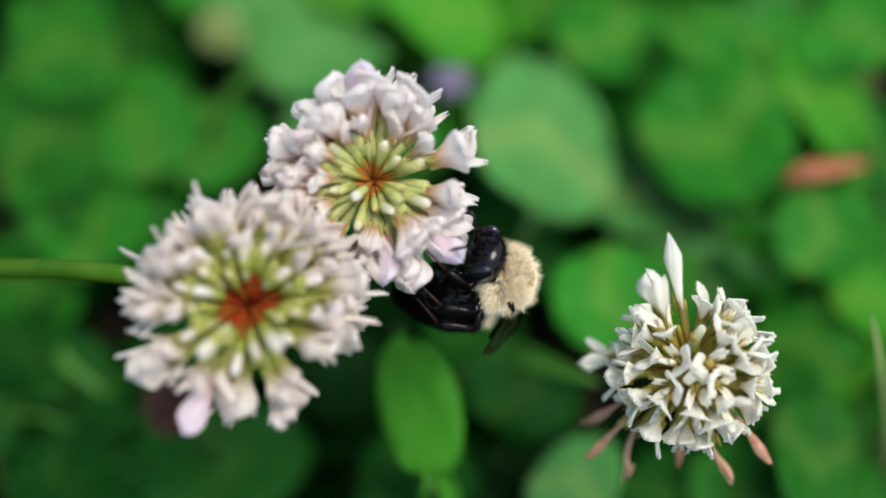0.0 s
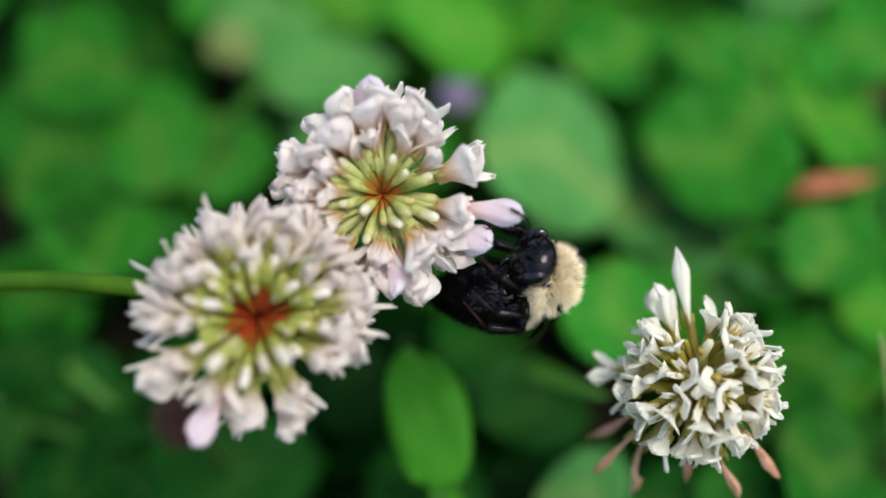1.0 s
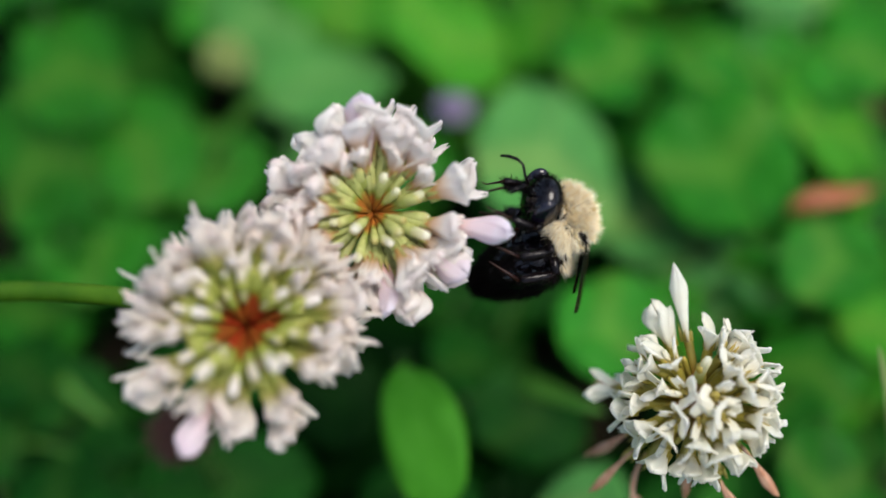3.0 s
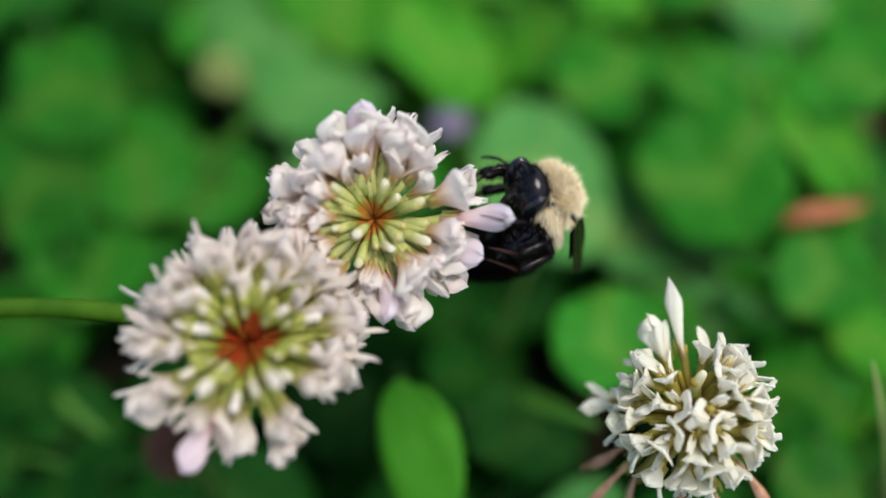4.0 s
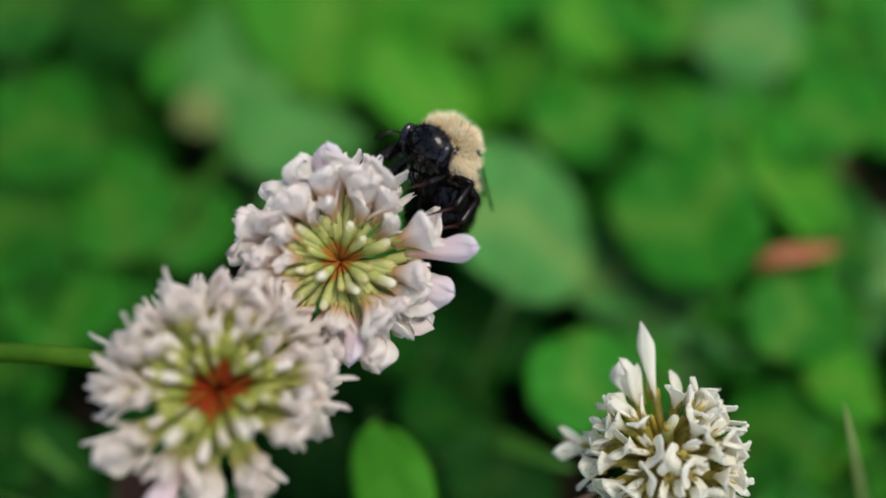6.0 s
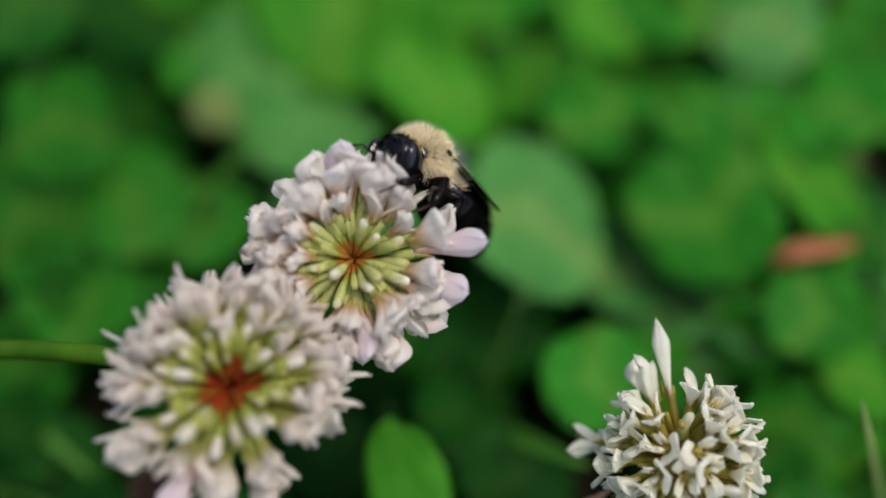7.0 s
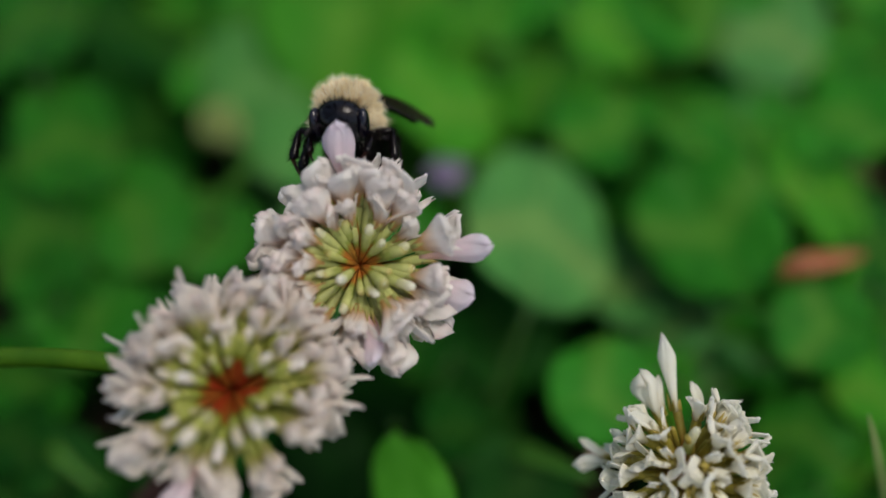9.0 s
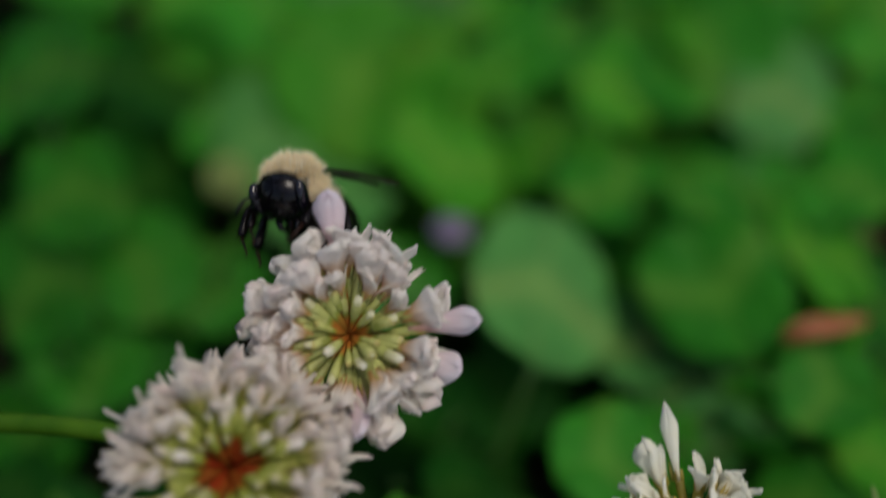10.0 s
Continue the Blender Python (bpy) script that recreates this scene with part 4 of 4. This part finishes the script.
def make_bee():
    r = random.Random(5)
    bee = new("bumblebee")
    tagged(bee, "bumblebee with pale yellow furry thorax and shiny black abdomen", "bee")

    def mm(chunk):
        return [v * MM for v in chunk[0]], chunk[1]

    # thorax and its fur
    def chest(v):
        return Vector((v.x, v.y, v.z * (0.92 if v.z < 0 else 1.0)))

    thorax = mesh_object("thorax", *mm(ball(2.25, 2.35, 2.1, 28, 18, chest)), CHITIN, bee, label="black thorax under dense pale yellow fur")
    yellow, golden, black = [], [], []
    while len(yellow) < 11000:
        n = Vector((r.gauss(0, 1), r.gauss(0, 1), r.gauss(0, 1))).normalized()
        p = Vector((n.x * 2.2, n.y * 2.3, n.z * 2.05))
        low = n.z < -0.55 + 0.25 * r.uniform(-1, 1)
        bald = (n.x / 0.42) ** 2 + ((n.y - 0.22) / 0.24) ** 2 < 1 and n.z > 0
        front = n.y > 0.66 and n.z < 0.05
        clump = noise.noise_vector(n * 6.0) * 1.0
        lean = Vector((0, -0.15, 0.10)) + clump + Vector((r.gauss(0, 0.16), r.gauss(0, 0.16), r.gauss(0, 0.16)))
        if n.y > 0.35 and n.z > -0.1:
            lean = lean + Vector((0, 0.12, 0.15))
        socket = abs(n.x) > 0.5 and ((n.y + 0.25) / 0.42) ** 2 + ((n.z - 0.36) / 0.15) ** 2 < 1
        if bald and r.random() < 0.45:
            golden.append((p * MM, n + lean, 0.6 * MM))
            continue
        if low or front or bald or socket:
            if len(black) < 2200:
                black.append((p * MM, n + lean, (0.35 if bald else 0.7) * MM * r.uniform(0.6, 1.1)))
            continue
        length = 0.98 * r.uniform(0.55, 1.2) * (0.9 + 0.75 * noise.noise(n * 5.5 + Vector((3, 1, 7)))) * (1.0 if n.z > -0.1 else 1.25)
        if n.z < 0.1:
            lean = lean + Vector((0, -0.2, -0.5))
        if r.random() < 0.16:
            golden.append((p * MM, n + lean, length * 0.72 * MM))
        else:
            yellow.append((p * MM, n + lean, length * MM))
    mesh_object("fur", *hairs(yellow, 0.022 * MM, r), FUR_YELLOW, thorax, False, "dense pale yellow fur")
    mesh_object("under_fur", *hairs(golden, 0.026 * MM, r), FUR_GOLD, thorax, False, "short golden brown under fur")
    mesh_object("dark_fur", *hairs(black, 0.024 * MM, r), FUR_BLACK, thorax, False, "short black fur")

    for s in (1, -1):
        cap = mesh_object("wing_base", *mm(ball(0.42, 0.9, 0.45, 16, 10)), CHITIN, bee, label="shiny black wing base")
        cap.matrix_local = Matrix.Translation((s * 2.0 * MM, -0.1 * MM, 0.95 * MM)) @ pose(0, 0, 0, 0, s * 50, 0)

    # head, hanging from the front of the thorax
    hm = Matrix.Translation((0, 2.5 * MM, -1.35 * MM)) @ pose(0, 0, 0, -48, 0, 0) @ Matrix.Diagonal((1.14, 1.14, 1.14, 1))
    head_me = mesh_object("head", *mm(ball(1.95, 1.35, 1.85, 26, 18, lambda v: Vector((v.x * (1 - 0.10 * (v.z < 0) * abs(v.z)), v.y, v.z * (1.15 if v.z < 0 else 1.0))))), CHITIN, bee, label="shiny black head")
    head_me.matrix_local = hm
    for s in (1, -1):
        e = mesh_object("eye", *mm(moved(ball(0.52, 0.85, 1.35, 20, 14), pose(0, 0, 0, 0, s * 8, s * -12))), EYE, head_me, label="large glossy black compound eye")
        e.location = (s * 1.58 * MM, 0.30 * MM, 0.10 * MM)
        pts = [(s * 0.45, 1.2, 0.45), (s * 0.8, 1.75, 1.05), (s * 1.15, 2.2, 1.7), (s * 1.45, 2.7, 1.8), (s * 1.75, 3.2, 1.6), (s * 2.0, 3.6, 1.3)]
        mesh_object("antenna", *mm(tube([Vector(p) for p in pts], [0.11, 0.10, 0.10, 0.12, 0.12, 0.09], 8)), LEG, head_me, label="thin black elbowed antenna")
        mesh_object("mandible", *mm(tube([Vector((s * 0.8, 0.5, -1.7)), Vector((s * 0.6, 0.85, -2.2)), Vector((s * 0.15, 0.9, -2.5))], [0.28, 0.22, 0.08], 8)), CHITIN, head_me)
    mesh_object("tongue", *mm(tube([Vector((0, 0.3, -1.8)), Vector((0, 0.5, -2.8)), Vector((0, 0.3, -3.8)), Vector((0, 0.1, -4.4))], [0.26, 0.2, 0.14, 0.05], 8)), TARSUS, head_me, label="brown tongue sheath")
    fluff = []
    for _ in range(520):
        n = Vector((r.gauss(0, 0.7), r.gauss(0.5, 0.8), r.gauss(0.7, 0.8))).normalized()
        if abs(n.x) > 0.72:
            continue
        fluff.append((Vector((n.x * 1.9, n.y * 1.3, n.z * 1.8)) * MM, n + Vector((r.gauss(0, 0.2), 0.1, r.gauss(0.2, 0.2))), 0.42 * MM * r.uniform(0.5, 1.1)))
    mesh_object("face_fur", *hairs(fluff, 0.022 * MM, r), FUR_BLACK, head_me, False, "short black face fur")

    # abdomen: overlapping rings on a waist
    prof = []
    n_ring = 44
    for i in range(n_ring + 1):
        t = i / n_ring
        rad = 3.0 * (math.sin(math.pi * min(1, 0.09 + 0.91 * t) ** 0.86) ** 0.72)
        step = (t * 6) % 1
        rad *= 0.965 + 0.045 * step
        prof.append((t * 8.8, max(rad, 0.05)))
    av, af = [], []
    seg = 30
    for d, rad in prof:
        for s in range(seg):
            a = 2 * math.pi * s / seg
            av.append(Vector((math.cos(a) * rad * 0.98, -d, math.sin(a) * rad * 0.86 - 0.010 * d * d)) * MM)
    for i in range(n_ring):
        for s in range(seg):
            q = (s + 1) % seg
            af.append((i * seg + s, i * seg + q, (i + 1) * seg + q, (i + 1) * seg + s))
    af.append(tuple(range(seg - 1, -1, -1)))
    af.append(tuple(n_ring * seg + s for s in range(seg)))
    abdomen = mesh_object("abdomen", av, af, CHITIN, bee, label="shiny black ringed abdomen")
    yellow, black = [], []
    for _ in range(9000):
        t, a = r.uniform(0.02, 1.0), r.uniform(0, 2 * math.pi)
        d, rad = prof[min(n_ring, int(t * n_ring))]
        n = Vector((math.cos(a), -0.55 if t > 0.6 else 0.1, math.sin(a)))
        p = Vector((math.cos(a) * rad * 0.97, -d, math.sin(a) * rad * 0.85 - 0.010 * d * d))
        way = n + Vector((r.gauss(0, 0.2), -0.9, r.gauss(0, 0.2)))
        if t < 0.15 and math.sin(a) > 0.0:
            yellow.append((p * MM, n + Vector((0, -0.2, 0)) + Vector((r.gauss(0, 0.25), r.gauss(0, 0.25), 0.2)), 0.95 * MM * r.uniform(0.6, 1.1)))
        elif r.random() < 0.25 + 0.75 * t:
            black.append((p * MM, way, (0.55 + 0.6 * t) * MM * r.uniform(0.5, 1.1)))
    mesh_object("fur", *hairs(yellow, 0.020 * MM, r), FUR_YELLOW, abdomen, False, "pale yellow fur tuft")
    mesh_object("dark_fur", *hairs(black, 0.024 * MM, r), FUR_BLACK, abdomen, False, "short black fur")

    # legs
    legs = []
    spec = {
        "fore_leg": ((1.2, 1.3, -1.7), (2.6, 2.3, -2.3), (2.3, 3.7, -3.9), (1.5, 4.6, -5.2), 0.29),
        "middle_leg": ((1.5, -0.1, -1.9), (3.9, 0.6, -1.7), (4.2, 1.4, -4.2), (3.2, 2.4, -5.8), 0.35),
        "hind_leg": ((1.3, -1.5, -1.8), (3.7, -2.2, -2.0), (4.1, -1.2, -4.9), (3.0, 0.3, -6.5), 0.45),
    }
    for name, (a, b, c, d, w) in spec.items():
        for s in (1, -1):
            A, B, C, D = (Vector((s * q[0], q[1], q[2])) for q in (a, b, c, d))
            v, f = merged(tube([A, A.lerp(B, 0.5), B], [w * 0.8, w * 1.1, w * 0.7], 10), tube([B, B.lerp(C, 0.3), B.lerp(C, 0.85), C], [w * 0.6, w * 0.9, w * 1.15, w * 0.6], 10))
            leg = mesh_object(name, *mm((v, f)), LEG, bee, label="shiny black bristly leg")
            E = D + (D - C).normalized() * 0.5 + Vector((s * 0.2, 0.1, 0.1))
            mesh_object("foot", *mm(tube([C, C.lerp(D, 0.45), D, E], [w * 0.42, w * 0.34, w * 0.22, 0.04], 8)), TARSUS, leg, label="thin brownish foot")
            bristle = []
            for _ in range(420):
                q = r.random()
                p = B.lerp(C, q) if r.random() < 0.6 else A.lerp(B, q)
                n = Vector((r.gauss(0, 1), r.gauss(0, 1), r.gauss(0, 1))).normalized()
                bristle.append(((p + n * w * 0.7) * MM, n + (C - B).normalized() * 0.7, 0.62 * MM * r.uniform(0.5, 1.1)))
            mesh_object("bristles", *hairs(bristle, 0.020 * MM, r), FUR_BLACK, leg, False)
            legs.append(leg)

    # wings
    wings = []
    for s in (1, -1):
        for name, long, wide, shift in (("fore_wing", 7.4, 3.5, 0.0), ("hind_wing", 5.6, 2.5, -0.35)):
            def fn(u, v, long=long, wide=wide, shift=shift):
                w = wide * 0.5 * (0.22 + 0.78 * math.sin(math.pi * min(v, 0.985) * 0.66) ** 1.1)
                if v > 0.8:
                    w *= math.sqrt(max(0.0, 1 - ((v - 0.8) / 0.2005) ** 2))
                return Vector((s * (u * w + 0.5 * v * v), -long * v, shift + 0.12 * math.sin(6 * u + 4 * v) * v - 0.25 * v * v))

            v, f = sheet(fn, 8, 20, 0.03)
            wing = mesh_object(name, *mm((v, f)), WING, bee, label="smoky brown translucent wing")
            veins = []
            for u0, u1 in ((-0.95, -0.98), (-0.4, -0.55), (0.05, 0.1), (0.5, 0.7)):
                veins.append(tube([fn(u0 + (u1 - u0) * k / 9, 0.02 + 0.94 * k / 9) + Vector((0, 0, 0.02)) for k in range(10)], [0.06 - 0.004 * k for k in range(10)], 5))
            mesh_object("veins", *mm(merged(*veins)), LEG, wing)
            wings.append((wing, s, name))
    return bee, abdomen, head_me, legs, wings


bee, abdomen, bee_head, bee_legs, bee_wings = make_bee()


# ---------------------------------------------------------------- what moves
def motions():
    walk(bee, [
        (0.0, pose(0.00496, -0.00103, 0.05910, 81.90, 6.32, 80.51)),
        (0.2, pose(0.00528, 0.00025, 0.05998, 80.93, 6.83, 86.54)),
        (0.4, pose(0.00463, 0.00065, 0.06036, 79.89, 3.93, 92.69)),
        (0.5, pose(0.00586, 0.00120, 0.06087, 78.74, 2.36, 100.39)),
        (0.6, pose(0.00644, 0.00220, 0.06162, 78.86, 3.56, 98.51)),
        (0.8, pose(0.00729, -0.00041, 0.06040, 86.71, 6.82, 69.15)),
        (1.0, pose(0.00783, -0.00056, 0.06041, 89.12, 1.98, 85.90)),
        (1.2, pose(0.00695, -0.00226, 0.05914, 89.15, -2.30, 78.29)),
        (1.4, pose(0.00699, -0.00180, 0.05916, 79.24, -4.25, 80.82)),
        (1.5, pose(0.00568, -0.00199, 0.05881, 79.11, -5.24, 78.41)),
        (1.6, pose(0.00779, 0.00017, 0.06021, 86.02, 6.43, 76.21)),
        (1.8, pose(0.00623, -0.00241, 0.05849, 83.83, -2.16, 72.58)),
        (2.0, pose(0.00551, -0.00106, 0.05933, 83.78, -2.14, 72.57)),
        (2.2, pose(0.00615, -0.00065, 0.05965, 81.44, 1.51, 74.53)),
        (2.4, pose(0.00901, 0.00139, 0.06116, 72.74, 21.01, 74.85)),
        (2.5, pose(0.00834, 0.00308, 0.06223, 65.68, 27.47, 75.79)),
        (2.6, pose(0.00878, 0.00414, 0.06262, 69.76, 25.00, 83.60)),
        (2.7, pose(0.00980, 0.00522, 0.06305, 72.57, 21.19, 89.94)),
        (3.3, pose(0.00888, 0.00512, 0.06278, 74.93, 10.81, 98.36)),
        (3.8, pose(0.00792, 0.00454, 0.06245, 69.97, -8.36, 104.16)),
        (3.9, pose(0.00858, 0.00628, 0.06387, 69.88, -5.12, 107.51)),
        (4.0, pose(0.00854, 0.00744, 0.06496, 71.19, -0.10, 110.25)),
        (4.2, pose(0.00398, 0.01181, 0.06770, 66.94, 20.65, 123.66)),
        (4.4, pose(0.00451, 0.01042, 0.06687, 65.02, 13.58, 129.84)),
        (4.5, pose(0.00483, 0.01137, 0.06762, 63.62, 12.12, 130.42)),
        (4.6, pose(0.00398, 0.01037, 0.06693, 63.43, 12.03, 130.25)),
        (4.8, pose(0.00363, 0.01083, 0.06714, 63.06, 11.84, 129.90)),
        (5.0, pose(0.00396, 0.01066, 0.06694, 62.68, 11.66, 129.56)),
        (5.2, pose(0.00391, 0.01038, 0.06685, 63.48, 11.25, 131.63)),
        (5.8, pose(0.00297, 0.01303, 0.06809, 65.86, 7.77, 137.11)),
        (6.3, pose(0.00188, 0.01501, 0.06893, 67.26, 6.42, 143.31)),
        (6.5, pose(0.00131, 0.01517, 0.06877, 67.62, 6.24, 143.31)),
        (6.7, pose(0.00036, 0.01450, 0.06836, 67.93, 14.26, 144.66)),
        (6.9, pose(0.00034, 0.01324, 0.06756, 71.61, 26.50, 146.46)),
        (7.0, pose(-0.00078, 0.01329, 0.06762, 72.01, 25.16, 149.73)),
        (7.1, pose(-0.00051, 0.01316, 0.06755, 71.49, 28.58, 146.07)),
        (7.3, pose(-0.00080, 0.01341, 0.06777, 70.43, 28.42, 146.09)),
        (7.5, pose(-0.00085, 0.01331, 0.06775, 69.17, 27.80, 147.42)),
        (7.8, pose(-0.00074, 0.01444, 0.06856, 69.90, 21.00, 154.18)),
        (7.9, pose(-0.00315, 0.01457, 0.06873, 75.88, 5.99, 169.16)),
        (8.0, pose(-0.00597, 0.01410, 0.06851, 73.57, 2.76, 177.07)),
        (8.1, pose(-0.00745, 0.01528, 0.06936, 72.55, 0.42, 177.42)),
        (8.2, pose(-0.00954, 0.01523, 0.06937, 70.95, -3.85, 177.87)),
        (8.3, pose(-0.00608, 0.01669, 0.07017, 62.02, -0.65, 178.90)),
        (8.5, pose(-0.00530, 0.01883, 0.07148, 70.61, -0.16, -179.96)),
        (8.7, pose(-0.00437, 0.01898, 0.07131, 67.69, -1.68, -178.28)),
        (8.9, pose(-0.00619, 0.01850, 0.07073, 59.35, 4.72, -179.70)),
        (9.0, pose(-0.00726, 0.01793, 0.07023, 57.95, 4.77, 176.18)),
        (9.1, pose(-0.00615, 0.01649, 0.06949, 59.06, -0.54, 178.61)),
        (9.3, pose(-0.00623, 0.01665, 0.07009, 59.58, -5.78, 178.93)),
        (9.5, pose(-0.00644, 0.01628, 0.07033, 59.75, -5.74, 178.35)),
        (9.7, pose(-0.00786, 0.01812, 0.07162, 58.35, -2.13, 178.00)),
        (9.8, pose(-0.01030, 0.01798, 0.07158, 60.69, 17.76, 170.89)),
        (10.0, pose(-0.01205, 0.01671, 0.07041, 60.62, 14.72, 174.92)),
    ])
    # the abdomen bends at the waist
    walk(abdomen, [(t, pose(0, -0.0024, -0.0005, a, 0, s)) for t, a, s in ((0.0, 80, 0), (2.2, 76, 0), (2.6, 70, 0), (3.8, 76, 0), (4.2, 60, 0), (5.2, 58, 0), (6.5, 44, 0), (6.9, 10, 0), (7.6, 8, 0), (8.3, 35, 0), (9.5, 32, 0), (10.0, 30, 0))])
    # the wings lie back, and spread in short beats
    for wing, s, name in bee_wings:
        rows = []
        for t, sag, spread, roll in ((0.0, 22, 0.0, 38), (2.1, 22, 0.0, 38), (2.4, 24, 0.0, -8), (2.6, 24, 0.0, -8), (3.0, 20, 0.0, 20), (3.8, 14, 0.0, 38), (5.2, 14, 0.0, 38), (6.3, 20, -0.05, 38), (6.9, 11, -0.04, 30), (7.7, 10, 0.0, 38), (8.0, 14, 0.46, 72), (8.2, 8, 0.6, 40), (8.3, 8, 0.7, 40), (8.4, 4, 0.34, 70), (8.6, 4, 0.30, 76), (9.0, 12, 0.36, 40), (9.2, 24, -0.1, 40), (9.65, 24, -0.1, 40), (9.8, 8, 0.4, 30), (10.0, 8, 0.46, 22)):
            if s > 0 and t > 8.35:
                spread *= 0.5
            rows.append((t, pose(s * 0.0016, -0.0007, 0.0014, sag * (1 - spread), s * roll, s * (20 + 64 * spread))))
        walk(wing, rows)
    # flower heads sway on their stems
    walk(mid.thing, [
        (0.0, pose(-0.00962, 0.03507, 0, -0.015, -0.000, 0.001)),
        (0.5, pose(-0.00962, 0.03507, 0, 0.038, 0.023, 0.008)),
        (1.0, pose(-0.00962, 0.03507, 0, -0.049, -0.059, -0.024)),
        (1.5, pose(-0.00962, 0.03507, 0, 0.190, 0.080, 0.026)),
        (2.0, pose(-0.00962, 0.03507, 0, 0.256, -0.025, -0.028)),
        (2.5, pose(-0.00962, 0.03507, 0, 0.042, 0.143, 0.064)),
        (2.7, pose(-0.00962, 0.03507, 0, 0.088, -0.275, -0.134)),
        (4.0, pose(-0.00962, 0.03507, 0, -0.506, -0.084, -0.007)),
        (4.5, pose(-0.00962, 0.03507, 0, -1.183, -0.002, 0.073)),
        (5.0, pose(-0.00962, 0.03507, 0, -0.673, -0.235, -0.066)),
        (6.3, pose(-0.00962, 0.03507, 0, -0.550, -0.462, -0.180)),
        (6.5, pose(-0.00962, 0.03507, 0, -0.483, -0.421, -0.165)),
        (7.0, pose(-0.00962, 0.03507, 0, -0.576, -0.449, -0.172)),
        (7.5, pose(-0.00962, 0.03507, 0, -0.572, -0.403, -0.151)),
        (8.0, pose(-0.00962, 0.03507, 0, -0.668, -0.660, -0.263)),
        (8.5, pose(-0.00962, 0.03507, 0, -1.208, -0.704, -0.246)),
        (9.0, pose(-0.00962, 0.03507, 0, -1.145, -0.426, -0.123)),
        (9.5, pose(-0.00962, 0.03507, 0, -1.026, -0.793, -0.299)),
        (10.0, pose(-0.00962, 0.03507, 0, -0.759, -1.235, -0.521)),
    ])
    walk(left.thing, [
        (0.0, pose(-0.07536, 0.01368, 0, 0.051, 0.075, -0.028)),
        (0.5, pose(-0.07536, 0.01368, 0, 0.098, 0.067, -0.077)),
        (1.0, pose(-0.07536, 0.01368, 0, 0.039, -0.022, -0.045)),
        (1.5, pose(-0.07536, 0.01368, 0, 0.141, 0.099, -0.110)),
        (2.0, pose(-0.07536, 0.01368, 0, 0.180, 0.024, -0.170)),
        (2.5, pose(-0.07536, 0.01368, 0, -0.289, -0.372, 0.175)),
        (4.0, pose(-0.07536, 0.01368, 0, -0.234, -0.191, 0.175)),
        (4.5, pose(-0.07536, 0.01368, 0, -0.601, -0.232, 0.523)),
        (5.0, pose(-0.07536, 0.01368, 0, -0.256, -0.083, 0.227)),
        (6.5, pose(-0.07536, 0.01368, 0, -0.113, -0.192, 0.055)),
        (7.0, pose(-0.07536, 0.01368, 0, -0.146, -0.228, 0.077)),
        (7.5, pose(-0.07536, 0.01368, 0, -0.186, -0.262, 0.106)),
        (8.0, pose(-0.07536, 0.01368, 0, -0.133, -0.354, 0.027)),
        (8.5, pose(-0.07536, 0.01368, 0, -0.565, -0.737, 0.340)),
        (9.0, pose(-0.07536, 0.01368, 0, -0.539, -0.556, 0.367)),
        (9.5, pose(-0.07536, 0.01368, 0, -0.415, -0.707, 0.201)),
        (10.0, pose(-0.07536, 0.01368, 0, -0.082, -0.571, -0.087)),
    ])
    # petals that the bee pulls at
    walk(pulled, [(t, mid.slide(a, p, 1.0, o)) for t, a, p, o in ((0.0, -42, 90, -0.0008), (0.6, -36, 90, -0.0004), (0.8, -8, 88, 0.0012), (1.4, -9, 88, 0.0012), (1.6, -12, 88, 0.001), (1.8, -30, 90, 0.0007), (2.2, -31, 90, 0.001), (2.5, -31, 90, 0.0016), (2.7, -20, 88, 0.001), (3.8, 0, 88, 0.0009), (4.5, 2, 88, 0.0012), (5.2, -2, 88, 0.0012), (6.3, 8, 88, 0.0008), (6.7, 8, 88, 0.0006), (10.0, 8, 88, 0.0006))])
    walk(tugged, [(t, mid.slide(a, p, 1.0, o)) for t, a, p, o in ((0.0, -44, 92, 0.0), (0.8, -26, 92, 0.0006), (1.5, -31, 92, 0.0008), (1.9, -38, 92, 0.0006), (2.7, -38, 92, 0.0), (3.8, -22, 92, 0.0002), (6.5, -18, 92, 0.0006), (10.0, -18, 92, 0.0006))])
    walk(raised, [(t, mid.slide(a, p, 1.0, o)) for t, a, p, o in ((0.0, 95, 88, -0.001), (8.2, 95, 88, -0.001), (8.5, 87, 94, 0.0012), (8.7, 90, 93, 0.0014), (9.0, 98, 92, 0.0009), (9.3, 86, 93, 0.0006), (9.7, 86, 92, 0.0008), (10.0, 98, 92, 0.0012))])


motions()
